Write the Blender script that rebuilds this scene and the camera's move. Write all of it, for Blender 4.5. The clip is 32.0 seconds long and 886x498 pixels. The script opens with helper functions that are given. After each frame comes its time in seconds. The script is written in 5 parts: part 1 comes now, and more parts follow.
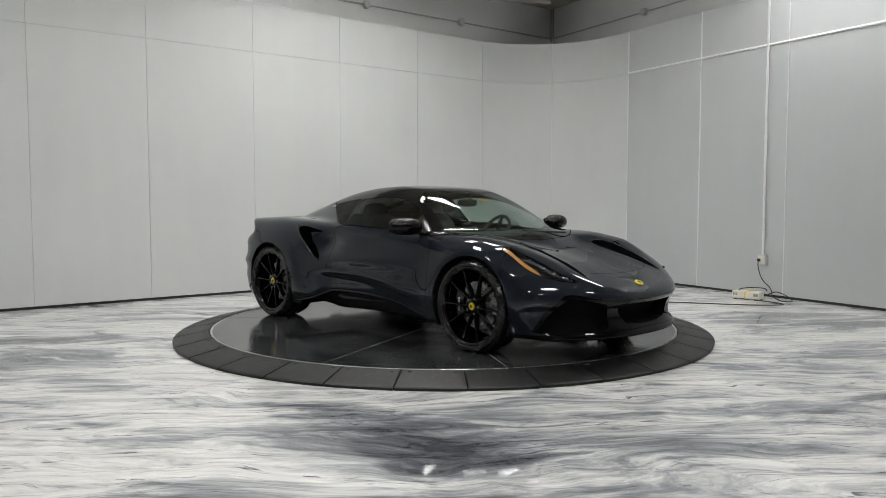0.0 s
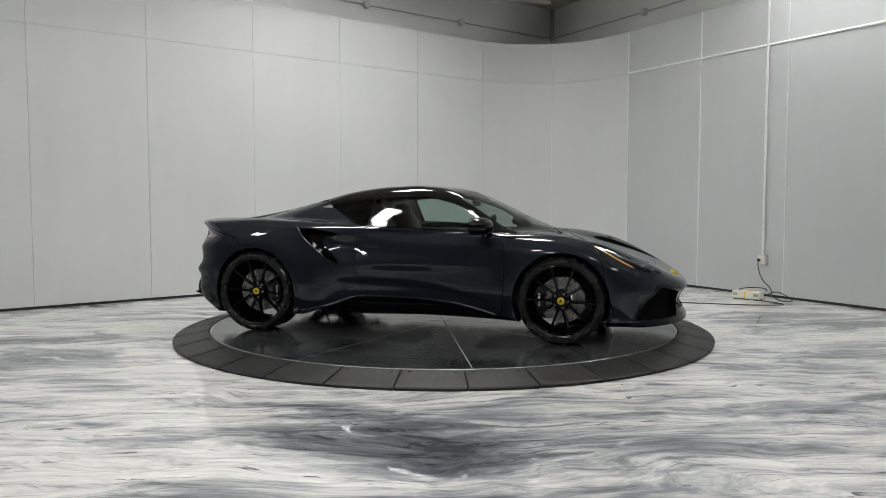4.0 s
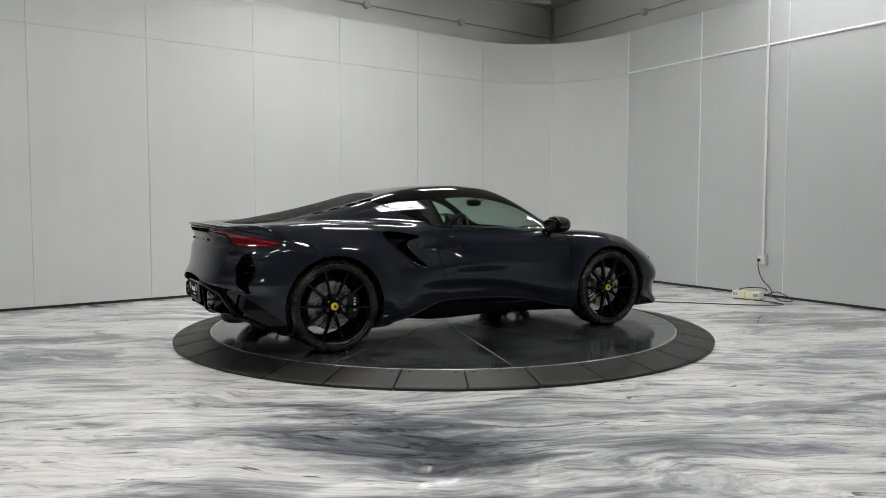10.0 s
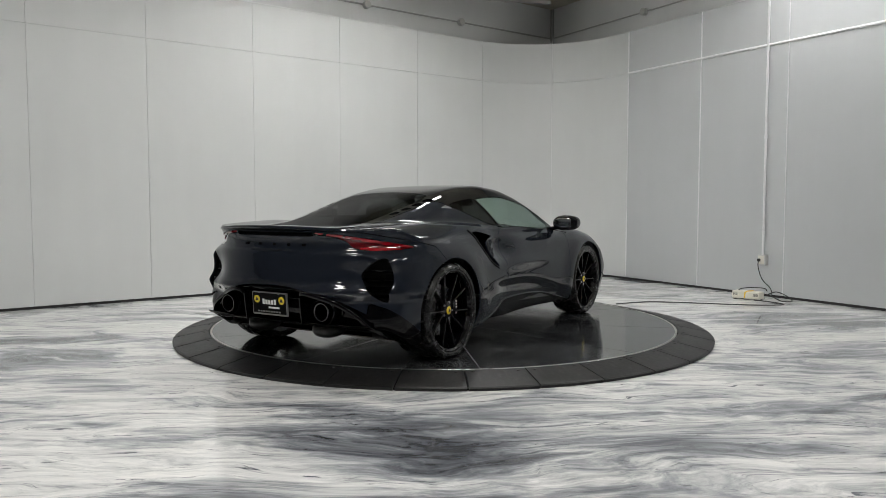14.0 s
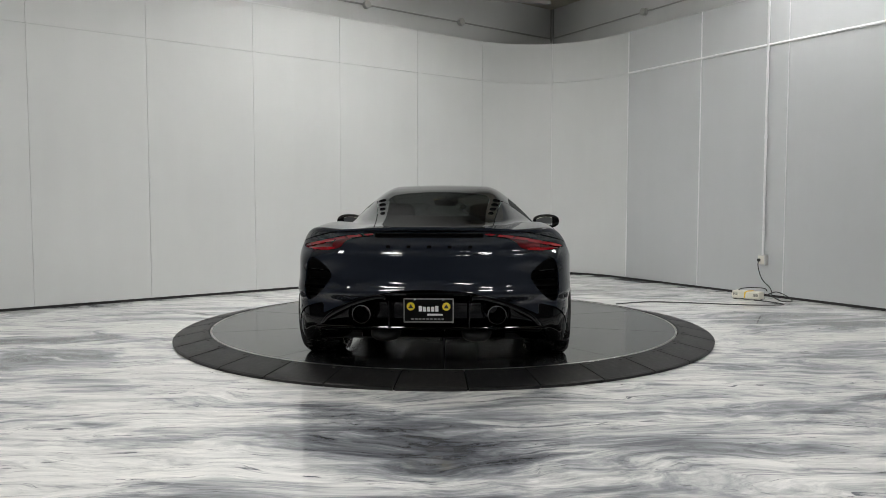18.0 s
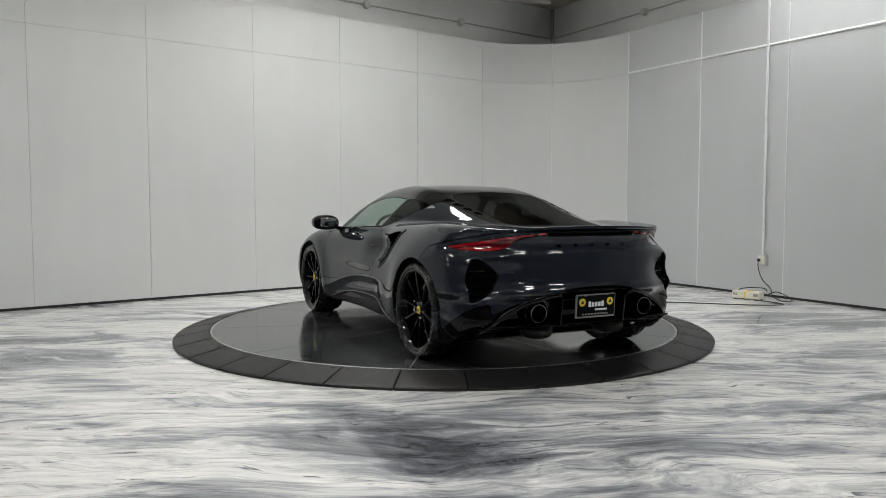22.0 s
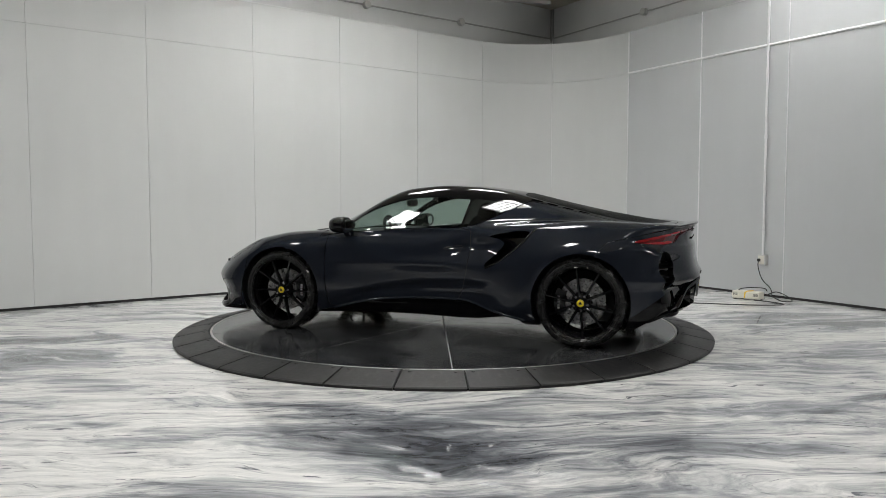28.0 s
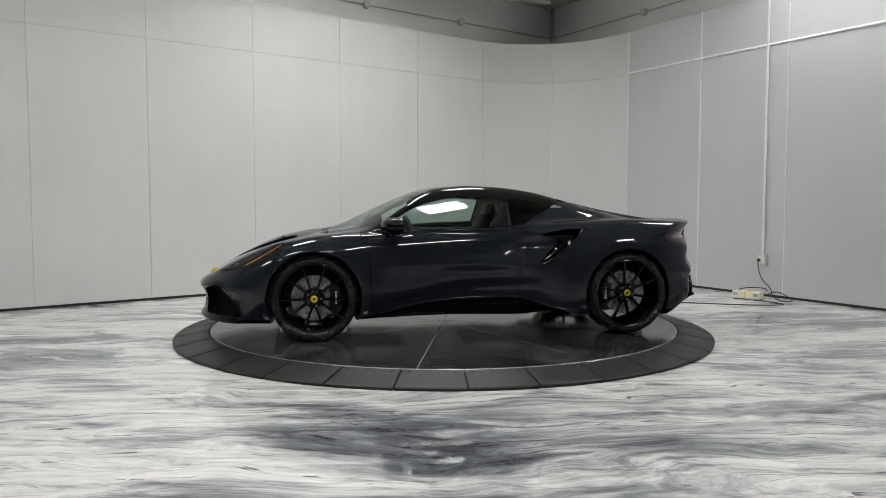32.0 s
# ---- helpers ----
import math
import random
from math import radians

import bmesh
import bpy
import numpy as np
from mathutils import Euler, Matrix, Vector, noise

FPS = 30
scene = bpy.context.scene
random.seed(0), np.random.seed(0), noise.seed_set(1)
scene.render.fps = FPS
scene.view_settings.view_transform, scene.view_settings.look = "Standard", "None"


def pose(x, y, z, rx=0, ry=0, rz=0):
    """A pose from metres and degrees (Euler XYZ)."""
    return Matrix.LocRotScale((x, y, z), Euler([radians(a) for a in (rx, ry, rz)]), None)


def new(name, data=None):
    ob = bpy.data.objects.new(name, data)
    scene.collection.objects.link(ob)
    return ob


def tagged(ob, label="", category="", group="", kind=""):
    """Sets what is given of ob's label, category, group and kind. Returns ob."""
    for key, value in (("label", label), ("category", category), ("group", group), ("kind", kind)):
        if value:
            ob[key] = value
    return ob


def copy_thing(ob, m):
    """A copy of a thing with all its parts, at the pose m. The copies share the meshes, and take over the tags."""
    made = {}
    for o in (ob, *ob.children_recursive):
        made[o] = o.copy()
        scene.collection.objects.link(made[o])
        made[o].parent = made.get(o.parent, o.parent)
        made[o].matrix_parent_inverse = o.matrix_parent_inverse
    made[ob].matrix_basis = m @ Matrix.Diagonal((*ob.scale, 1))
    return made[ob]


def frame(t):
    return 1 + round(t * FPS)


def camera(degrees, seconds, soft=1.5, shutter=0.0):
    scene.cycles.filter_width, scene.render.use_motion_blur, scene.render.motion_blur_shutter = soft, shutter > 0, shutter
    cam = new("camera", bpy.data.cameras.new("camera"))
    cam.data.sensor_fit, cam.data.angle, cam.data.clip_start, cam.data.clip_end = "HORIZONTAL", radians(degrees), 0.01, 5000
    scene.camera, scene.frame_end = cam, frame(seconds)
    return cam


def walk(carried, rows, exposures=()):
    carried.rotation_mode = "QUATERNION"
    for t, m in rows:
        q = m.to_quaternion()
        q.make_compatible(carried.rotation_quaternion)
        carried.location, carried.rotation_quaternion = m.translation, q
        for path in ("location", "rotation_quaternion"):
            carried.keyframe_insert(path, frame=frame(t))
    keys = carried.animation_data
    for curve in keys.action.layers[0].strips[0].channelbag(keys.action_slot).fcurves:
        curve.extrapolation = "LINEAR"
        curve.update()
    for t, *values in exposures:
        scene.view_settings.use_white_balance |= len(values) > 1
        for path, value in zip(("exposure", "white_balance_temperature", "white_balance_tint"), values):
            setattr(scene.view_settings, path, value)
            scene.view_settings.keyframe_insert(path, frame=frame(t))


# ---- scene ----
cam = camera(60.03, 32.0, soft=0.6)
walk(cam, [(0.0, pose(0, -7.0, 1.169, 86.42, 0, 0.044)), (32.0, pose(0, -7.0, 1.169, 86.42, 0, 0.044))],
     exposures=[(0.0, 0.0), (32.0, 0.0)])

# ---- light ----
world = bpy.data.worlds.new("world")
scene.world = world
world.use_nodes = True
world.node_tree.nodes["Background"].inputs[0].default_value = (0.5, 0.55, 0.6, 1)
world.node_tree.nodes["Background"].inputs[1].default_value = 0.02
CEILING = 4.45
LAMP_POWER = 39.0

# turntable
DISC_R, RING_R, DISC_Z = 2.05, 2.355, 0.069
TURN_START, TURN_RATE = -44.935, 7.3418
CAR_X, CAR_Y = -0.1097, -0.0133


# ---- materials ----
def material(name, color=(0.5, 0.5, 0.5), rough=0.5, metal=0.0, coat=0.0, spec=0.5):
    m = bpy.data.materials.new(name)
    m.use_nodes = True
    b = m.node_tree.nodes["Principled BSDF"]
    b.inputs["Base Color"].default_value = (*color, 1)
    b.inputs["Roughness"].default_value = rough
    b.inputs["Metallic"].default_value = metal
    b.inputs["Coat Weight"].default_value = coat
    b.inputs["Coat Roughness"].default_value = 0.03
    b.inputs["Specular IOR Level"].default_value = spec
    return m


def kit(m):
    """Short ways to add and link nodes of a material."""
    t = m.node_tree
    b = t.nodes["Principled BSDF"]

    def node(kind, **props):
        n = t.nodes.new(kind)
        for k, v in props.items():
            if k == "operation":
                n.operation = v
            elif k == "blend":
                n.blend_type = v
            elif k == "data":
                n.data_type = v
        return n

    return t, b, node, t.links.new


def coords(m, scale=(1, 1, 1), turn=0.0, which="Object", move=(0, 0, 0)):
    t, b, node, link = kit(m)
    tc, mp = node("ShaderNodeTexCoord"), node("ShaderNodeMapping")
    link(tc.outputs[which], mp.inputs[0])
    mp.inputs["Scale"].default_value = scale
    mp.inputs["Rotation"].default_value = (0, 0, turn)
    mp.inputs["Location"].default_value = move
    return mp.outputs[0]


def noise_tex(m, vec, scale, detail=4, rough=0.55, distort=0.0):
    t, b, node, link = kit(m)
    n = node("ShaderNodeTexNoise")
    link(vec, n.inputs["Vector"])
    n.inputs["Scale"].default_value = scale
    n.inputs["Detail"].default_value = detail
    n.inputs["Roughness"].default_value = rough
    n.inputs["Distortion"].default_value = distort
    return n.outputs[0]


def ramp(m, value, stops):
    t, b, node, link = kit(m)
    r = node("ShaderNodeValToRGB")
    link(value, r.inputs[0])
    e = r.color_ramp.elements
    while len(e) < len(stops):
        e.new(0.5)
    for el, (pos, c) in zip(e, stops):
        el.position = pos
        el.color = (c, c, c, 1) if isinstance(c, float) else (*c, 1)
    return r.outputs[0]


def mix(m, fac, a, c, blend="MIX"):
    t, b, node, link = kit(m)
    n = node("ShaderNodeMix", data="RGBA", blend=blend)
    for sock, v in ((n.inputs[0], fac), (n.inputs[6], a), (n.inputs[7], c)):
        if isinstance(v, (int, float)):
            sock.default_value = v
        elif isinstance(v, tuple):
            sock.default_value = (*v, 1)
        else:
            link(v, sock)
    return n.outputs[2]


def bump(m, height, strength, distance=0.01):
    t, b, node, link = kit(m)
    n = node("ShaderNodeBump")
    n.inputs["Strength"].default_value = strength
    n.inputs["Distance"].default_value = distance
    link(height, n.inputs["Height"])
    link(n.outputs[0], b.inputs["Normal"])


def worn(name, color, rough, metal=0.0, coat=0.0, scale=6.0, amount=0.15, relief=0.05, spec=0.5):
    """A plain surface with uneven colour and gloss at two scales."""
    m = material(name, color, rough, metal, coat, spec)
    t, b, node, link = kit(m)
    v = coords(m)
    big, fine = noise_tex(m, v, scale, 3), noise_tex(m, v, scale * 14, 5, 0.6)
    both = mix(m, 0.4, big, fine)
    lo, hi = tuple(c * (1 - amount) for c in color), tuple(min(1, c * (1 + amount)) for c in color)
    link(mix(m, both, lo, hi), b.inputs["Base Color"])
    link(ramp(m, both, [(0.3, max(0.0, rough - 0.08)), (0.7, min(1.0, rough + 0.08))]), b.inputs["Roughness"])
    if relief:
        bump(m, fine, relief, 0.004)
    return m


def floor_material():
    m = material("marbled_epoxy", (0.6, 0.6, 0.6), 0.03, 0, 0, 0.75)
    t, b, node, link = kit(m)
    v = coords(m, (0.62, 1.25, 1), radians(-4), move=(0.72, 0.05, 0))

    def warped(vec, scale, amount):
        """Push the coordinates about, so that the streaks swirl."""
        wn, sc, sub = node("ShaderNodeTexNoise"), node("ShaderNodeVectorMath", operation="SCALE"), node("ShaderNodeVectorMath", operation="ADD")
        link(vec, wn.inputs["Vector"])
        wn.inputs["Scale"].default_value = scale
        wn.inputs["Detail"].default_value = 3
        link(wn.outputs[1], sc.inputs[0])
        sc.inputs["Scale"].default_value = amount
        link(vec, sub.inputs[0])
        link(sc.outputs[0], sub.inputs[1])
        return sub.outputs[0]

    def stretched(vec, s):
        mp = node("ShaderNodeMapping")
        link(vec, mp.inputs[0])
        mp.inputs["Scale"].default_value = s
        return mp.outputs[0]

    flow = warped(warped(v, 0.55, 1.5), 1.5, 0.48)
    clouds = noise_tex(m, flow, 1.05, 7, 0.60, 0.6)
    strokes = noise_tex(m, stretched(warped(flow, 2.6, 0.16), (0.70, 1.9, 1)), 2.3, 8, 0.66, 0.9)
    both = mix(m, 0.46, clouds, strokes)

    def darker_patch(x, y, rx, ry, depth, total):
        """Darkens the marbling over a ragged-edged oval, by depth at its middle."""
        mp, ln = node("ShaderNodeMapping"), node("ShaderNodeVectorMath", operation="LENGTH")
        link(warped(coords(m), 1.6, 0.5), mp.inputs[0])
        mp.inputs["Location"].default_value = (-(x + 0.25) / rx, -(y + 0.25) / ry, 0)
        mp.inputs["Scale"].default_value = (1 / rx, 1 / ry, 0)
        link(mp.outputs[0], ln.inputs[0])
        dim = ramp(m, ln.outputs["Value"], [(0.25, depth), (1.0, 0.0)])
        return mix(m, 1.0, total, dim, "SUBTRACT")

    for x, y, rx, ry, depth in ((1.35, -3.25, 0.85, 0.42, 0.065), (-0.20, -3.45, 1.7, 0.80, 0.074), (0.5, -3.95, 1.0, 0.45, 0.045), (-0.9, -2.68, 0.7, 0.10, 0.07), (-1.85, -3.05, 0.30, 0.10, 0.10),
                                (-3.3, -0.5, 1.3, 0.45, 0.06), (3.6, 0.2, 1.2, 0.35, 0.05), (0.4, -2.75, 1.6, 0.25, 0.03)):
        both = darker_patch(x, y, rx, ry, depth, both)
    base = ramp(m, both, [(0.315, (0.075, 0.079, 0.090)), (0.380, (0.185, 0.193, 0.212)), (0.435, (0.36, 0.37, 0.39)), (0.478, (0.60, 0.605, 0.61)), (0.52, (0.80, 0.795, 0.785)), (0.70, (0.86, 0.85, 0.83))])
    # soft brush marks and a few thin dark and milky threads
    brush = noise_tex(m, stretched(warped(flow, 2.0, 0.22), (0.42, 2.6, 1)), 5.2, 9, 0.70, 0.8)
    soft_marks = ramp(m, brush, [(0.34, (0.40, 0.41, 0.44)), (0.435, (0.86, 0.865, 0.875)), (0.50, (1.0, 1.0, 1.0)), (0.64, (1.22, 1.215, 1.20))])
    thread = noise_tex(m, stretched(warped(flow, 3.4, 0.20), (0.38, 3.0, 1)), 7.5, 5, 0.6, 1.2)
    thin = ramp(m, thread, [(0.31, (0.20, 0.21, 0.24)), (0.375, (0.97, 0.97, 0.97)), (0.66, (1.0, 1.0, 1.0)), (0.73, (1.2, 1.2, 1.19))])
    hair = noise_tex(m, stretched(warped(flow, 4.0, 0.12), (0.42, 3.0, 1)), 13.0, 6, 0.7, 0.6)
    fine_hair = ramp(m, hair, [(0.34, (0.62, 0.63, 0.66)), (0.46, (1.0, 1.0, 1.0)), (0.66, (1.12, 1.12, 1.11))])
    marks = mix(m, 1.0, mix(m, 0.9, base, soft_marks, "MULTIPLY"), thin, "MULTIPLY")
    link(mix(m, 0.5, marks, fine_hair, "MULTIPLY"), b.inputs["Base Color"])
    link(ramp(m, noise_tex(m, coords(m), 2.2, 5), [(0.3, 0.008), (0.7, 0.035)]), b.inputs["Roughness"])
    bump(m, mix(m, 0.35, noise_tex(m, coords(m), 7.0, 3), noise_tex(m, coords(m), 70.0, 2)), 0.022, 0.010)
    return m


def wall_material(name, color):
    m = material(name, color, 0.42, 0, 0, 0.35)
    t, b, node, link = kit(m)
    v = coords(m)
    vs = coords(m, (1, 1, 0.12))
    big, streak, fine = noise_tex(m, v, 0.9, 4), noise_tex(m, vs, 5.0, 4), noise_tex(m, v, 60, 3)
    both = mix(m, 0.35, big, streak)
    link(mix(m, both, tuple(c * 0.90 for c in color), tuple(c * 1.07 for c in color)), b.inputs["Base Color"])
    link(ramp(m, big, [(0.3, 0.36), (0.7, 0.52)]), b.inputs["Roughness"])
    bump(m, fine, 0.04, 0.003)
    return m


def disc_material():
    m = material("disc_plate", (0.12, 0.12, 0.12), 0.16, 0.0, 0, 0.9)
    t, b, node, link = kit(m)
    v = coords(m)
    big, fine = noise_tex(m, v, 1.6, 6, 0.65, 1.0), noise_tex(m, v, 22, 6, 0.7)
    base = mix(m, ramp(m, big, [(0.35, 0.0), (0.65, 1.0)]), (0.009, 0.0095, 0.0105), (0.052, 0.054, 0.057))
    st = node("ShaderNodeMapping")
    link(v, st.inputs[0])
    st.inputs["Scale"].default_value = (1.0, 5.0, 1.0)
    st.inputs["Rotation"].default_value = (0, 0, 0.9)
    scuff = ramp(m, noise_tex(m, st.outputs[0], 2.2, 5, 0.62, 1.4), [(0.52, 0.0), (0.76, 0.5)])
    link(mix(m, scuff, base, (0.15, 0.152, 0.155)), b.inputs["Base Color"])
    link(ramp(m, mix(m, 0.45, big, fine), [(0.3, 0.05), (0.7, 0.16)]), b.inputs["Roughness"])
    bump(m, fine, 0.03, 0.003)
    return m


def paint_material():
    """Dark blue-grey flake under a hard clear coat."""
    m = material("blue_grey_metallic_paint", (0.010, 0.013, 0.020), 0.30, 0.06, 1.0, 0.0)
    t, b, node, link = kit(m)
    v = coords(m)
    fl = noise_tex(m, v, 700, 2)
    link(mix(m, fl, (0.0080, 0.0102, 0.0152), (0.0162, 0.0202, 0.0298)), b.inputs["Base Color"])
    b.inputs["Coat Roughness"].default_value = 0.012
    b.inputs["Coat IOR"].default_value = 1.46
    link(ramp(m, noise_tex(m, v, 3.0, 4), [(0.3, 0.27), (0.7, 0.33)]), b.inputs["Roughness"])
    return m


def pane(name, tint, gloss_rough=0.01, grazing=0.85, straight=0.055):
    """Thin tinted glass: clear through, glossy by Fresnel."""
    m = bpy.data.materials.new(name)
    m.use_nodes = True
    t = m.node_tree
    t.nodes.clear()
    out = t.nodes.new("ShaderNodeOutputMaterial")
    mx, tr, gl, lw = (t.nodes.new(k) for k in ("ShaderNodeMixShader", "ShaderNodeBsdfTransparent", "ShaderNodeBsdfGlossy", "ShaderNodeLayerWeight"))
    p5, ml = t.nodes.new("ShaderNodeMath"), t.nodes.new("ShaderNodeMath")
    p5.operation, ml.operation = "POWER", "MULTIPLY_ADD"
    p5.inputs[1].default_value = 4.5
    ml.inputs[1].default_value, ml.inputs[2].default_value = grazing, straight
    tr.inputs[0].default_value = (*tint, 1)
    gl.inputs["Roughness"].default_value = gloss_rough
    lw.inputs[0].default_value = 0.5
    t.links.new(lw.outputs["Facing"], p5.inputs[0])
    t.links.new(p5.outputs[0], ml.inputs[0])
    t.links.new(ml.outputs[0], mx.inputs[0])
    t.links.new(tr.outputs[0], mx.inputs[1])
    t.links.new(gl.outputs[0], mx.inputs[2])
    t.links.new(mx.outputs[0], out.inputs[0])
    return m


def glowing(name, color, strength):
    m = material(name, color, 0.4)
    b = m.node_tree.nodes["Principled BSDF"]
    b.inputs["Emission Color"].default_value = (*color, 1)
    b.inputs["Emission Strength"].default_value = strength
    return m


FLOOR = floor_material()
PANEL = wall_material("grey_wall_panel", (0.64, 0.65, 0.645))
# same panel surface with a darker, slightly bluer base, for the second wall
PANEL_DARKER = wall_material("darker_wall_panel", (0.515, 0.53, 0.54))
UPPER = wall_material("grey_painted_wall", (0.76, 0.77, 0.77))
CEIL = worn("concrete_ceiling", (0.56, 0.53, 0.45), 0.85, scale=2.0, amount=0.45, relief=0.4)
BACKWALL = wall_material("dark_grey_painted_wall", (0.10, 0.105, 0.11))
JOINT = material("dark_joint", (0.05, 0.05, 0.05), 0.7)
TRIM = worn("light_metal_trim", (0.74, 0.745, 0.75), 0.3, 0.0, scale=3)
SKIRT = material("black_base_gap", (0.012, 0.012, 0.012), 0.7)
DISC = disc_material()


def ring_material():
    m = worn("black_ramp_plate", (0.018, 0.018, 0.018), 0.45, scale=3.0, amount=0.4, relief=0.12, spec=0.3)
    t, b, node, link = kit(m)
    info = node("ShaderNodeObjectInfo")
    v = coords(m)
    st = node("ShaderNodeMapping")
    link(v, st.inputs[0])
    st.inputs["Scale"].default_value = (1.2, 6.0, 1.0)
    scuff = ramp(m, noise_tex(m, st.outputs[0], 5.0, 8, 0.7, 0.8), [(0.56, 0.0), (0.75, 0.8)])
    base = mix(m, info.outputs["Random"], (0.010, 0.010, 0.011), (0.021, 0.020, 0.0195))
    link(mix(m, scuff, base, (0.055, 0.052, 0.048)), b.inputs["Base Color"])
    return m


RING = ring_material()
STEEL = worn("bright_steel_edge", (0.55, 0.55, 0.53), 0.3, 0.9, scale=9)
DUST = worn("dusty_groove", (0.27, 0.27, 0.265), 0.7, scale=4, amount=0.6)
GALV = worn("galvanised_steel", (0.5, 0.5, 0.5), 0.4, 0.7, scale=9)
PAINT = paint_material()
GLOSS = material("gloss_black", (0.0022, 0.0022, 0.0027), 0.045, 0, 0.0, 0.34)
ROOFBLACK = material("gloss_black_roof", (0.0022, 0.0022, 0.0027), 0.03, 0, 0.0, 0.3)
EXHAUST = material("dark_chrome", (0.12, 0.12, 0.125), 0.18, 1.0)
BLACK = material("dark_gloss_black", (0.0022, 0.0022, 0.0027), 0.05, 0, 0.0, 0.24)
SATIN = worn("satin_black", (0.012, 0.012, 0.012), 0.38, amount=0.25, relief=0.02)
DARK = material("dark_cavity", (0.004, 0.004, 0.004), 0.85, spec=0.1)
TYRE = worn("tyre_rubber", (0.011, 0.011, 0.011), 0.25, scale=20, amount=0.25, relief=0.03, spec=0.45)
GLASS = pane("clear_tinted_glass", (0.62, 0.72, 0.68), grazing=0.4)
SCREEN = pane("windscreen_glass", (0.60, 0.70, 0.66))
SMOKE = pane("dark_tinted_glass", (0.07, 0.07, 0.07), grazing=0.18, straight=0.04)
LENS = pane("lamp_lens", (0.85, 0.87, 0.88))
RED = material("red_lamp", (0.30, 0.002, 0.007), 0.05, 0, 1.0)
REDDARK = material("dark_red_lamp", (0.11, 0.002, 0.005), 0.06, 0, 1.0)
AMBER = worn("amber_reflector", (0.70, 0.30, 0.05), 0.22, 0, 1.0, scale=30, amount=0.35)
LAMPGREY = material("lamp_silver", (0.16, 0.165, 0.175), 0.18, 0.8)
MIRROR = material("mirror_silver", (0.72, 0.73, 0.74), 0.02, 1.0)
CHROME = material("chrome", (0.75, 0.76, 0.78), 0.08, 1.0)
BRAKE = worn("brake_disc_iron", (0.34, 0.335, 0.33), 0.28, 0.85, scale=30, amount=0.2)
YELLOW = worn("yellow_badge", (0.78, 0.60, 0.02), 0.3, 0, 0.6, scale=40)
WHITE = material("white_print", (0.8, 0.8, 0.8), 0.5)
GREYFR = worn("grey_frame", (0.22, 0.22, 0.22), 0.4, 0.5, scale=20)
SEAT = worn("dark_seat_leather", (0.020, 0.020, 0.022), 0.5, scale=12, amount=0.3, relief=0.1)
DASH = worn("dash_black", (0.014, 0.014, 0.015), 0.6, scale=14, relief=0.1)
BOXWHITE = worn("cream_plastic", (0.74, 0.72, 0.64), 0.45, scale=10)
OUTLET = worn("outlet_grey", (0.60, 0.60, 0.58), 0.45, scale=20)
CABLE = material("black_cable", (0.012, 0.012, 0.012), 0.5)
TAPE = material("yellow_tape", (0.85, 0.56, 0.05), 0.5)
LAMP = glowing("led_panel", (0.978, 0.974, 0.958), LAMP_POWER)


# ---- mesh helpers ----
def part(name, bm, mat, parent=None, label=""):
    me = bpy.data.meshes.new(name)
    bm.to_mesh(me)
    bm.free()
    me.materials.append(mat)
    ob = new(name, me)
    ob.parent = parent
    if label:
        ob["label"] = label
    return ob


def smooth(ob, degrees=35):
    ob.data.shade_smooth()
    ob.data.set_sharp_from_angle(angle=radians(degrees))
    return ob


def box(bm, x0, y0, z0, x1, y1, z1, m=None, bevel=0.0):
    r = bmesh.ops.create_cube(bm, size=1)
    t = Matrix.Translation(((x0 + x1) / 2, (y0 + y1) / 2, (z0 + z1) / 2)) @ Matrix.Diagonal((x1 - x0, y1 - y0, z1 - z0, 1))
    bmesh.ops.transform(bm, matrix=t, verts=r["verts"])
    vs = r["verts"]
    if bevel:
        es = {e for v in vs for e in v.link_edges}
        q = bmesh.ops.bevel(bm, geom=list(es), offset=bevel, segments=2, affect="EDGES", profile=0.5)
        vs = list({v for f in q["faces"] for v in f.verts} | {v for v in vs if v.is_valid})
    if m is not None:
        bmesh.ops.transform(bm, matrix=m, verts=vs)
    return vs


def lathe(bm, profile, steps=48, m=None, closed=False, start=0.0, sweep=2 * math.pi):
    """Turn a profile of (radius, height) round the local z axis."""
    full = abs(sweep - 2 * math.pi) < 1e-6
    n = steps if full else steps + 1
    rings = []
    for i in range(n):
        a = start + sweep * i / steps
        rings.append([bm.verts.new((r * math.cos(a), r * math.sin(a), h)) for r, h in profile])
    k = len(profile)
    for i in range(steps):
        p, q = rings[i], rings[(i + 1) % n]
        for j in range(k if closed else k - 1):
            try:
                bm.faces.new((p[j], q[j], q[(j + 1) % k], p[(j + 1) % k]))
            except ValueError:
                pass
    vs = [v for r in rings for v in r]
    bmesh.ops.remove_doubles(bm, verts=vs, dist=1e-6)
    vs = [v for v in vs if v.is_valid]
    if m is not None:
        bmesh.ops.transform(bm, matrix=m, verts=vs)
    return vs


def tube(bm, points, r, sides=8, close=True):
    """A round tube along a line of points."""
    pts = [Vector(p) for p in points]
    rings, up = [], None
    for i, p in enumerate(pts):
        d = (pts[min(i + 1, len(pts) - 1)] - pts[max(i - 1, 0)]).normalized()
        if up is None:
            up = d.orthogonal().normalized()
        up = (up - d * up.dot(d)).normalized()
        s = d.cross(up)
        rings.append([bm.verts.new(p + (up * math.cos(a) + s * math.sin(a)) * r) for a in (2 * math.pi * k / sides for k in range(sides))])
    for p, q in zip(rings, rings[1:]):
        for k in range(sides):
            bm.faces.new((p[k], p[(k + 1) % sides], q[(k + 1) % sides], q[k]))
    if close:
        bm.faces.new(rings[0][::-1])
        bm.faces.new(rings[-1])


